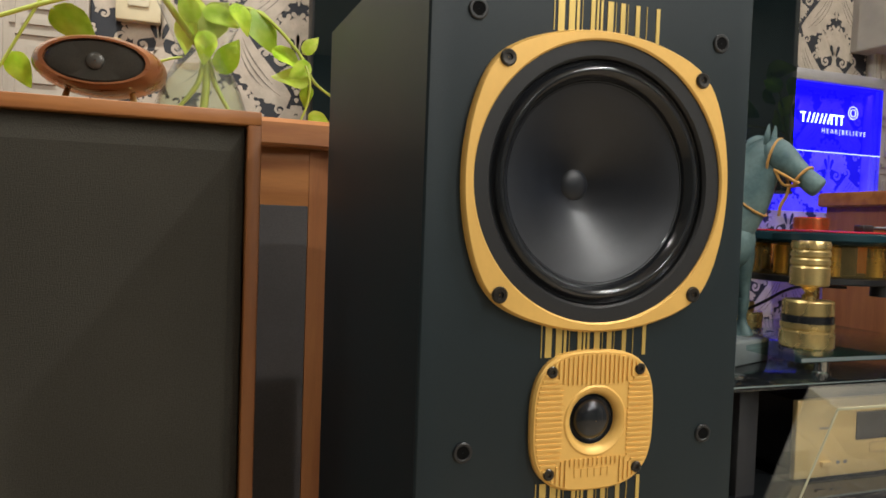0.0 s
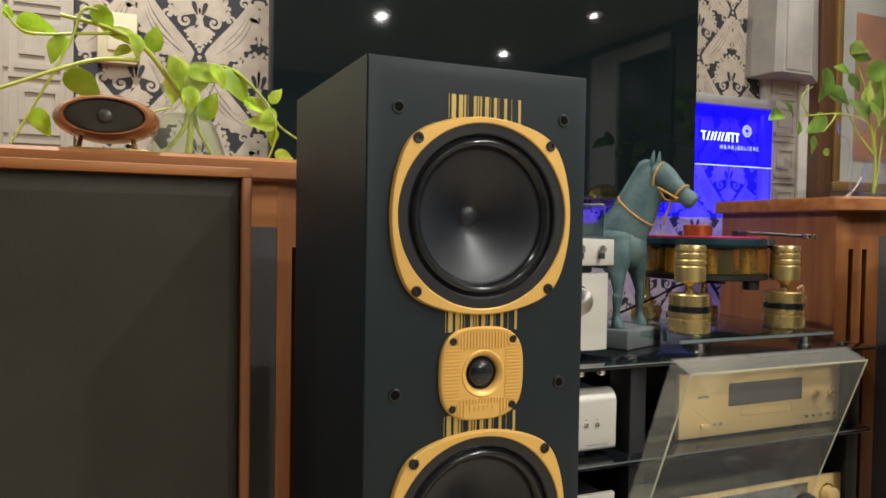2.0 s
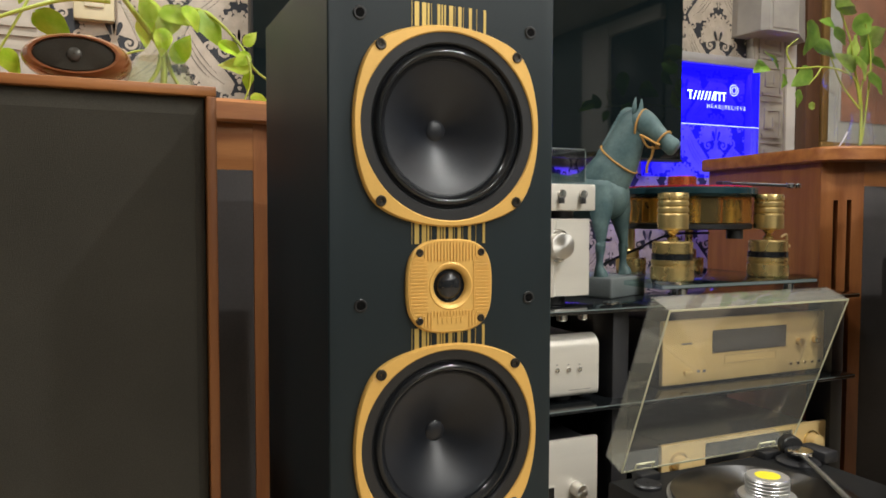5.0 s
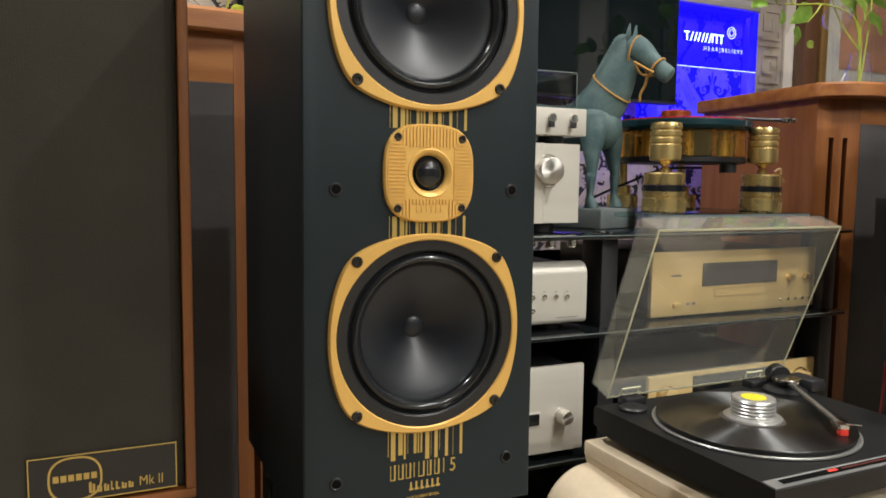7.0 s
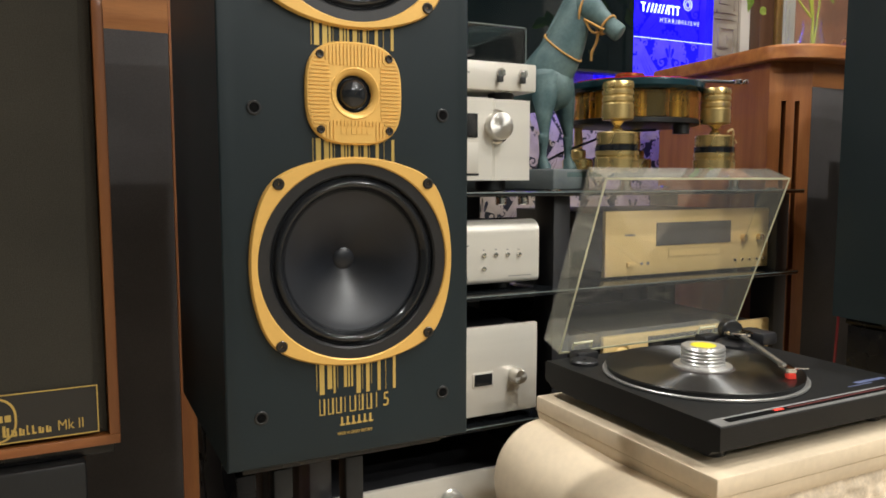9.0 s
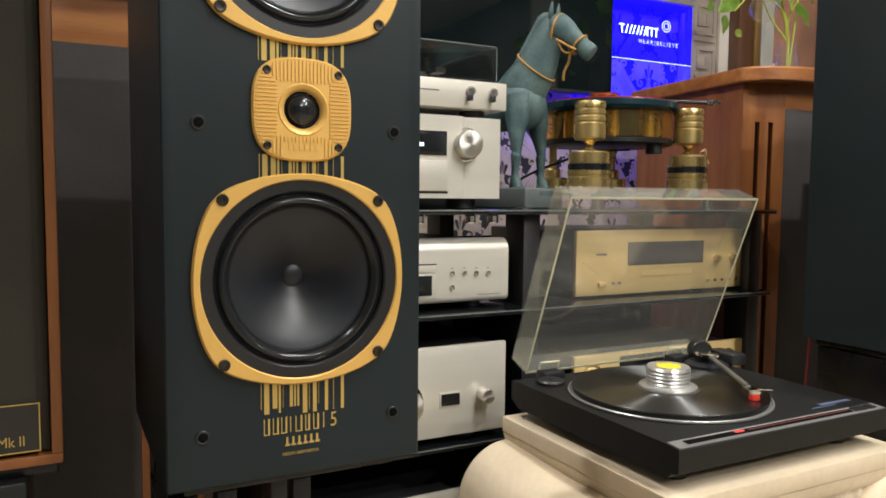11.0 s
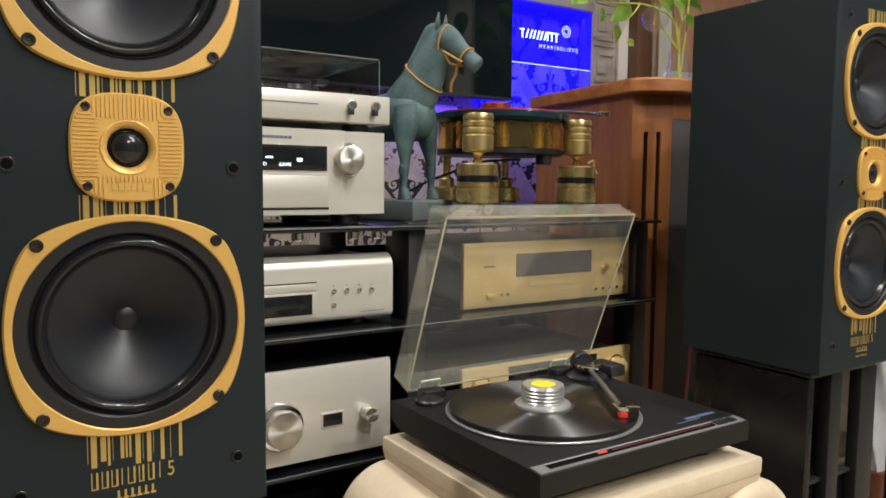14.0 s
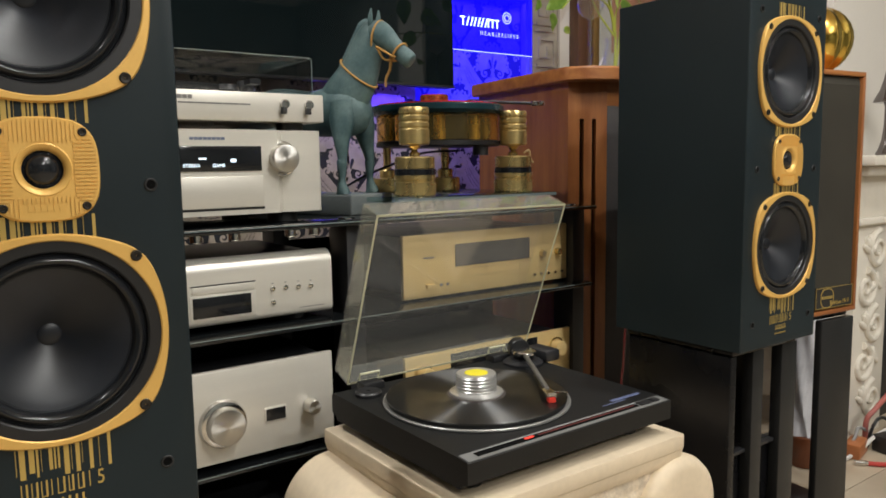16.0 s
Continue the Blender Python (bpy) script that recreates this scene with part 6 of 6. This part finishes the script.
FLASK = [(0.060, 0.001), (0.066, 0.004), (0.065, 0.012), (0.054, 0.045), (0.040, 0.075), (0.033, 0.092), (0.034, 0.100), (0.044, 0.125), (0.056, 0.150), (0.063, 0.165)]
Y = 1.13
plant("pothos_plant", "green pothos vine in a clear flask on a cabinet", (0.052, 1.135, CTOP_WEST), FLASK,
      [([(0.055, Y, 1.20), (0.056, Y, 1.274), (0.017, Y, 1.333), (-0.021, Y - 0.01, 1.375), (-0.075, Y - 0.02, 1.398), (-0.145, Y - 0.02, 1.410)], 0.0052),
       ([(-0.026, Y - 0.01, 1.351), (-0.085, Y - 0.03, 1.343), (-0.141, Y - 0.04, 1.321), (-0.231, Y - 0.05, 1.278), (-0.30, Y - 0.05, 1.255)], 0.0036),
       ([(-0.09, Y - 0.02, 1.425), (-0.112, Y - 0.03, 1.42), (-0.127, Y - 0.03, 1.374), (-0.155, Y - 0.04, 1.31), (-0.195, Y - 0.04, 1.23), (-0.215, Y - 0.04, 1.192)], 0.0026),
       ([(-0.05, Y - 0.01, 1.394), (-0.11, Y - 0.02, 1.384), (-0.191, Y - 0.03, 1.374), (-0.222, Y - 0.03, 1.403)], 0.0028),
       ([(0.058, Y, 1.285), (0.067, Y, 1.324), (0.104, Y, 1.355), (0.142, Y - 0.01, 1.342), (0.187, Y - 0.02, 1.295), (0.210, Y - 0.02, 1.256), (0.243, Y - 0.02, 1.234)], 0.0030),
       ([(0.188, Y - 0.02, 1.294), (0.200, Y - 0.03, 1.262), (0.200, Y - 0.03, 1.227), (0.188, Y - 0.03, 1.194)], 0.0024),
       ([(0.056, Y, 1.29), (0.05, Y, 1.25), (0.035, Y, 1.223), (0.012, Y, 1.195)], 0.0042),
       ([(0.058, Y, 1.29), (0.068, Y, 1.25), (0.080, Y, 1.225), (0.098, Y, 1.194)], 0.0040),
       ([(0.056, Y, 1.28), (0.060, Y + 0.02, 1.31), (0.085, Y + 0.01, 1.34)], 0.003),
       ([(-0.026, Y - 0.01, 1.255), (0.006, Y - 0.02, 1.268), (0.025, Y - 0.01, 1.275)], 0.0022)],
      [(-0.222, Y, 1.412, 0.026, 110, 0), (-0.178, Y - 0.02, 1.388, 0.060, -12, 0), (-0.150, Y - 0.03, 1.352, 0.054, -115, 0), (-0.108, Y - 0.02, 1.298, 0.074, -38, 0), (-0.170, Y - 0.04, 1.232, 0.052, -60, 0),
       (-0.080, Y - 0.02, 1.408, 0.056, -60, 0), (-0.046, Y - 0.01, 1.390, 0.060, -30, 1), (-0.054, Y, 1.366, 0.034, -150, 1), (-0.001, Y + 0.01, 1.398, 0.054, 80, 0), (0.045, Y - 0.01, 1.330, 0.075, -70, 1),
       (0.062, Y - 0.02, 1.318, 0.070, -115, 1), (0.088, Y - 0.02, 1.283, 0.058, 60, 0), (0.138, Y - 0.01, 1.322, 0.074, -50, 0), (0.172, Y - 0.02, 1.287, 0.052, -25, 0), (0.172, Y - 0.03, 1.258, 0.056, 170, 1),
       (0.204, Y - 0.02, 1.311, 0.036, 55, 1), (0.219, Y - 0.03, 1.200, 0.038, -20, 1), (0.069, Y, 1.350, 0.046, 40, 1), (0.098, Y, 1.350, 0.044, 10, 1), (0.03, Y - 0.02, 1.345, 0.05, 120, 1), (0.030, Y, 1.310, 0.060, -100, 1), (0.078, Y - 0.02, 1.335, 0.055, -20, 1), (0.104, Y - 0.03, 1.332, 0.050, -60, 1), (0.055, Y - 0.03, 1.288, 0.052, -95, 1), (0.120, Y, 1.345, 0.048, -10, 0), (-0.030, Y - 0.02, 1.372, 0.045, -80, 1), (0.185, Y - 0.03, 1.268, 0.042, -140, 1), (0.196, Y - 0.03, 1.232, 0.034, -100, 0)], 3, "pothos plants in flasks")
VASE = [(0.036, 0.001), (0.040, 0.004), (0.040, 0.03), (0.034, 0.09), (0.026, 0.12), (0.030, 0.14)]
Y = 1.30
plant("pothos_plant", "leafy pothos in a tall glass vase on a cabinet", (2.072, 1.30, CTOP), VASE,
      [([(2.072, Y, 1.20), (2.073, Y, 1.337), (2.041, Y, 1.431), (2.015, Y, 1.524), (1.966, Y, 1.614)], 0.004),
       ([(2.068, Y, 1.33), (2.041, Y, 1.407), (1.95, Y - 0.02, 1.425), (1.859, Y - 0.03, 1.426), (1.78, Y - 0.03, 1.416), (1.700, Y - 0.04, 1.407)], 0.0032),
       ([(1.859, Y - 0.03, 1.426), (1.83, Y - 0.04, 1.40), (1.796, Y - 0.04, 1.368)], 0.0024),
       ([(1.735, Y - 0.04, 1.410), (1.712, Y - 0.04, 1.44), (1.709, Y - 0.04, 1.465), (1.75, Y - 0.04, 1.494)], 0.0024),
       ([(2.078, Y, 1.22), (2.092, Y, 1.306), (2.111, Y, 1.468), (2.083, Y, 1.579)], 0.0036),
       ([(2.075, Y, 1.30), (2.10, Y + 0.02, 1.40), (2.15, Y + 0.02, 1.46)], 0.003),
       ([(2.068, Y, 1.32), (2.02, Y + 0.03, 1.40), (1.97, Y + 0.03, 1.48)], 0.003)],
      [(2.006, Y, 1.627, 0.10, 15, 1), (2.083, Y, 1.582, 0.09, 20, 0), (1.968, Y - 0.01, 1.528, 0.06, -40, 0), (1.891, Y - 0.02, 1.479, 0.085, -18, 0), (1.786, Y - 0.03, 1.390, 0.075, 215, 0),
       (1.787, Y - 0.05, 1.497, 0.085, -100, 0), (1.840, Y - 0.02, 1.312, 0.030, -20, 1), (2.038, Y, 1.511, 0.075, 60, 1), (1.772, Y - 0.03, 1.328, 0.045, -80, 0), (1.610, Y - 0.04, 1.402, 0.06, 200, 0),
       (1.655, Y - 0.04, 1.428, 0.055, 120, 0), (2.10, Y, 1.50, 0.09, 70, 0), (2.13, Y, 1.55, 0.09, 30, 1), (2.16, Y, 1.46, 0.08, -20, 0), (2.05, Y - 0.02, 1.44, 0.07, -60, 1), (2.00, Y, 1.46, 0.07, 140, 1), (2.12, Y - 0.02, 1.40, 0.07, -50, 0), (1.95, Y + 0.02, 1.57, 0.07, 160, 0), (1.70, Y - 0.04, 1.37, 0.04, -110, 0)], 11, "pothos plants in flasks")
# round glass bottle hanging in the vine
gb = thing("glass_globe", "round clear glass globe resting among vine stems", "vase", pose(1.926, 1.27, CTOP))
bm = bmesh.new()
lathe(bm, [(0.024, 0), (0.026, 0.003), (0.008, 0.010), (0.005, 0.03), (0.005, 0.175), (0.010, 0.182)] + [(0.040 * math.sin(a), 0.222 - 0.040 * math.cos(a)) for a in (0.35 + i * 0.22 for i in range(12))] + [(0.014, 0.262)], None, 32)
o = part("globe", bm, CLEAR, gb, smooth=60)
o.visible_shadow = False
# pale lamp cord on the cabinet
bm = bmesh.new()
tube(bm, smooth_line([(1.80, 1.56, 1.1745), (1.85, 1.42, 1.1745), (1.93, 1.36, 1.180), (2.00, 1.33, 1.195), (2.03, 1.31, 1.25)], 6), 0.0022)
lone(part("lamp_cord", bm, mat("white_cord", (0.75, 0.74, 0.78), 0.4)), "thin white cord lying on the wooden cabinet", "cable")


# chimney breast and carved white fireplace
FX, FY = 2.55, 0.80
lone(boxed("wall_chimney", PLASTER, (FX - 0.02, X1, FY + 0.035, FY + 0.155, 0, CEIL - 0.001)), "plain warm white chimney breast", "wall", kind="structure")
fp = thing("fireplace", "white carved stone fireplace with a moulded mantel", "fireplace", pose(3.05, FY, 0))
IVORY = mat("ivory_stone", (0.74, 0.69, 0.60), 0.55, vary=0.06, fine=0.06, bump=0.2)
boxed("mantel", IVORY, (-0.50, 0.50, -0.10, 0.034, 0.895, 0.926), fp, 0.006)
boxed("mantel_moulding", IVORY, (-0.47, 0.47, -0.07, 0.034, 0.862, 0.895), fp, 0.01, seg=4)
boxed("frieze", IVORY, (-0.45, 0.45, -0.03, 0.034, 0.73, 0.862), fp, 0.003)
boxed("frieze_moulding", IVORY, (-0.46, 0.46, -0.05, 0.034, 0.705, 0.73), fp, 0.008, seg=3)
for s in (-1, 1):
    x0, x1 = sorted((s * 0.45, s * 0.22))
    boxed("jamb", IVORY, (x0, x1, -0.03, 0.034, 0.0, 0.705), fp, 0.003)
boxed("hearth_back", BLACK, (-0.22, 0.22, 0.02, 0.034, 0.0, 0.705), fp)
for s in (-1, 1):
    for i in range(5):
        bm = bmesh.new()
        pts, q = [], (1 if i % 2 else -1) * s
        for k in range(40):
            a = k / 39 * 1.7 * 2 * math.pi
            r = 0.058 * (1 - k / 39) + 0.006
            pts.append((s * 0.335 + q * (0.035 - r * math.sin(a)), -0.032, 0.62 - i * 0.125 + r * math.cos(a)))
        tube(bm, pts, [0.013 - 0.008 * k / 39 for k in range(40)], 8)
        for k in range(5):
            a = 0.6 + k * 0.5
            m = Matrix.Translation((s * 0.335 - q * 0.05 * math.cos(a * 0.6), -0.033, 0.60 - i * 0.125 + 0.05 * math.sin(a))) @ Euler((0, a, 0)).to_matrix().to_4x4() @ Matrix.Diagonal((0.026, 0.010, 0.011, 1))
            bmesh.ops.create_icosphere(bm, subdivisions=2, radius=1, matrix=m)
        part("carved_scroll", bm, IVORY, fp, smooth=60)

# metal ornament on the mantel
om = thing("metal_ornament", "dark polished metal ornament with bell foot on mantel", "ornament", pose(2.718, 0.745, 0.926))
STEEL = mat("dark_polished_metal", (0.22, 0.20, 0.20), 0.16, 0.95)
bm = bmesh.new()
lathe(bm, [(0.030, 0), (0.032, 0.004), (0.024, 0.02), (0.016, 0.045), (0.011, 0.09), (0.010, 0.15), (0.014, 0.165)], None, 32, cap=True)
part("foot", bm, STEEL, om)
bm = bmesh.new()
lathe(bm, [(0.042, 0.165), (0.044, 0.168), (0.040, 0.178), (0.026, 0.205), (0.016, 0.24), (0.012, 0.262), (0.004, 0.272)], None, 32, cap=True)
part("bell", bm, STEEL, om)

# gilded lobed ornament on the vintage loudspeaker
gbm = bmesh.new()
rings = []
for i in range(15):
    p = math.pi * (i + 0.15) / 14.3
    rings.append([((0.078 * math.sin(p)) * (1 + 0.13 * abs(math.sin(3.5 * a + 0.3 * math.sin(2 * p)))) * math.cos(a), (0.078 * math.sin(p)) * (1 + 0.13 * abs(math.sin(3.5 * a))) * math.sin(a), 0.085 - 0.085 * math.cos(p)) for a in (2 * math.pi * k / 56 for k in range(56))])
loft(gbm, rings)
ball = lone(part("gold_ornament", gbm, mat("bright_gold", (0.83, 0.56, 0.12), 0.16, 1.0), smooth=50), "shiny gold lobed ornament standing on a loudspeaker", "ornament")
ball.matrix_basis = pose(2.085, 0.655, 1.128)

# cables and odds and ends on the floor by the fireplace
rng = random.Random(21)
for label, col, r, pts in (("thick red audio cable with silver plug on the floor", (0.45, 0.04, 0.03), 0.007, [(2.462, 0.640, 0.008), (2.50, 0.60, 0.008), (2.56, 0.575, 0.008), (2.70, 0.56, 0.008)]),
                           ("dusky red cable rising beside the fireplace", (0.42, 0.12, 0.10), 0.008, [(2.615, 0.72, 0.02), (2.610, 0.715, 0.09), (2.64, 0.705, 0.12), (2.70, 0.70, 0.15), (2.80, 0.68, 0.21)]),
                           ("black cable curled on the floor", (0.012, 0.012, 0.012), 0.005, [(2.58, 0.70, 0.006), (2.60, 0.69, 0.08), (2.64, 0.68, 0.10), (2.72, 0.66, 0.05), (2.80, 0.64, 0.006)]),
                           ("white cable lying on the floor", (0.7, 0.68, 0.64), 0.006, [(2.44, 0.700, 0.006), (2.52, 0.690, 0.02), (2.60, 0.685, 0.045), (2.72, 0.68, 0.05), (2.82, 0.68, 0.006)]),
                           ("grey cable lying on the floor", (0.3, 0.29, 0.28), 0.005, [(2.46, 0.72, 0.006), (2.52, 0.71, 0.05), (2.58, 0.72, 0.07), (2.68, 0.70, 0.006)])):
    bm = bmesh.new()
    tube(bm, smooth_line(pts, 8), r, 10)
    lone(part("cable", bm, mat("cable_cover", col, 0.45)), label, "cable", "cables by the fireplace")
bm = bmesh.new()
lathe(bm, [(0.004, 0), (0.008, 0.001), (0.008, 0.028), (0.006, 0.030), (0.006, 0.036)], Matrix.Translation((2.438, 0.668, 0.009)) @ Euler((radians(90), 0, radians(40))).to_matrix().to_4x4(), 20, cap=True)
lone(part("cable_plug", bm, CHROME, smooth=40), "shiny silver cable plug on the floor", "plug", "cables by the fireplace")
for label, x, y, a, dims, col in (("orange-brown power block lying among cables", 2.520, 0.705, 12, (0.10, 0.05, 0.048), (0.40, 0.14, 0.05)), ("black power block lying among cables", 2.64, 0.655, -10, (0.10, 0.06, 0.055), (0.02, 0.02, 0.02)), ("upright orange-brown adapter standing among cables", 2.470, 0.775, -15, (0.055, 0.045, 0.155), (0.42, 0.16, 0.06)), ("dark green adapter standing among cables", 2.555, 0.765, 8, (0.035, 0.03, 0.11), (0.02, 0.045, 0.03))):
    bm = bmesh.new()
    box(bm, -dims[0] / 2, dims[0] / 2, -dims[1] / 2, dims[1] / 2, 0, dims[2], bev=0.008)
    o = lone(part("plug_block", bm, mat("block_cover", col, 0.4, fine=0.15), None), label, "power block")
    o.matrix_basis = pose(x, y, 0, 0, 0, a)
# red cable behind the gold-trimmed loudspeaker
bm = bmesh.new()
tube(bm, smooth_line([(1.560, 0.757, 0.80), (1.538, 0.79, 0.74), (1.533, 0.80, 0.66), (1.547, 0.80, 0.585), (1.541, 0.80, 0.45), (1.535, 0.80, 0.36), (1.55, 0.80, 0.006)], 6), 0.0032, 10)
lone(part("speaker_cable", bm, mat("red_speaker_cable", (0.16, 0.015, 0.02), 0.12)), "red speaker cable hanging behind a loudspeaker", "cable")
# white cloth on a brown pot by the chimney breast
bm = bmesh.new()
rings = []
for i in range(11):
    z = 0.098 + 0.37 * i / 10
    rings.append([((0.055 + 0.010 * math.sin(5 * a + i)) * math.cos(a) * (1 - 0.35 * (i / 10) ** 2), (0.040 + 0.007 * math.sin(4 * a + 0.7 * i)) * math.sin(a), z) for a in (2 * math.pi * k / 28 for k in range(28))])
loft(bm, rings)
bag = lone(part("white_cloth", bm, [mat("white_cloth", (0.66, 0.66, 0.70), 0.8, fine=0.1, bump=0.4)], smooth=60), "white crumpled cloth stuffed in a brown pot", "cloth")
bag.matrix_basis = pose(2.335, 0.765, 0)
bm = bmesh.new()
lathe(bm, [(0.045, 0), (0.050, 0.004), (0.058, 0.06), (0.061, 0.095), (0.058, 0.098)], None, 28, cap=True)
jar = lone(part("brown_pot", bm, mat("brown_glaze", (0.16, 0.05, 0.02), 0.2)), "glossy brown pot on the floor behind the stands", "pot")
jar.matrix_basis = pose(2.335, 0.765, 0)

# floor tiles
TILE = 0.60
tile_me = None
for i in range(int((X1 - X0) / TILE) + 1):
    for j in range(int((BACK - Y0) / TILE) + 1):
        x0, y0 = X0 + i * TILE, Y0 + j * TILE
        if x0 + TILE > X1 + 0.1 or y0 + TILE > BACK + 0.1:
            continue
        if tile_me is None:
            bm = bmesh.new()
            box(bm, 0.0015, TILE - 0.0015, 0.0015, TILE - 0.0015, -0.004, 0.0, bev=0.001, seg=1)
            tile = part("floor_tile", bm, FLOOR, floor, smooth=0)
            tile.matrix_basis = pose(x0, y0, 0)
            tile_me = tile
        else:
            again(tile_me, pose(x0, y0, 0))
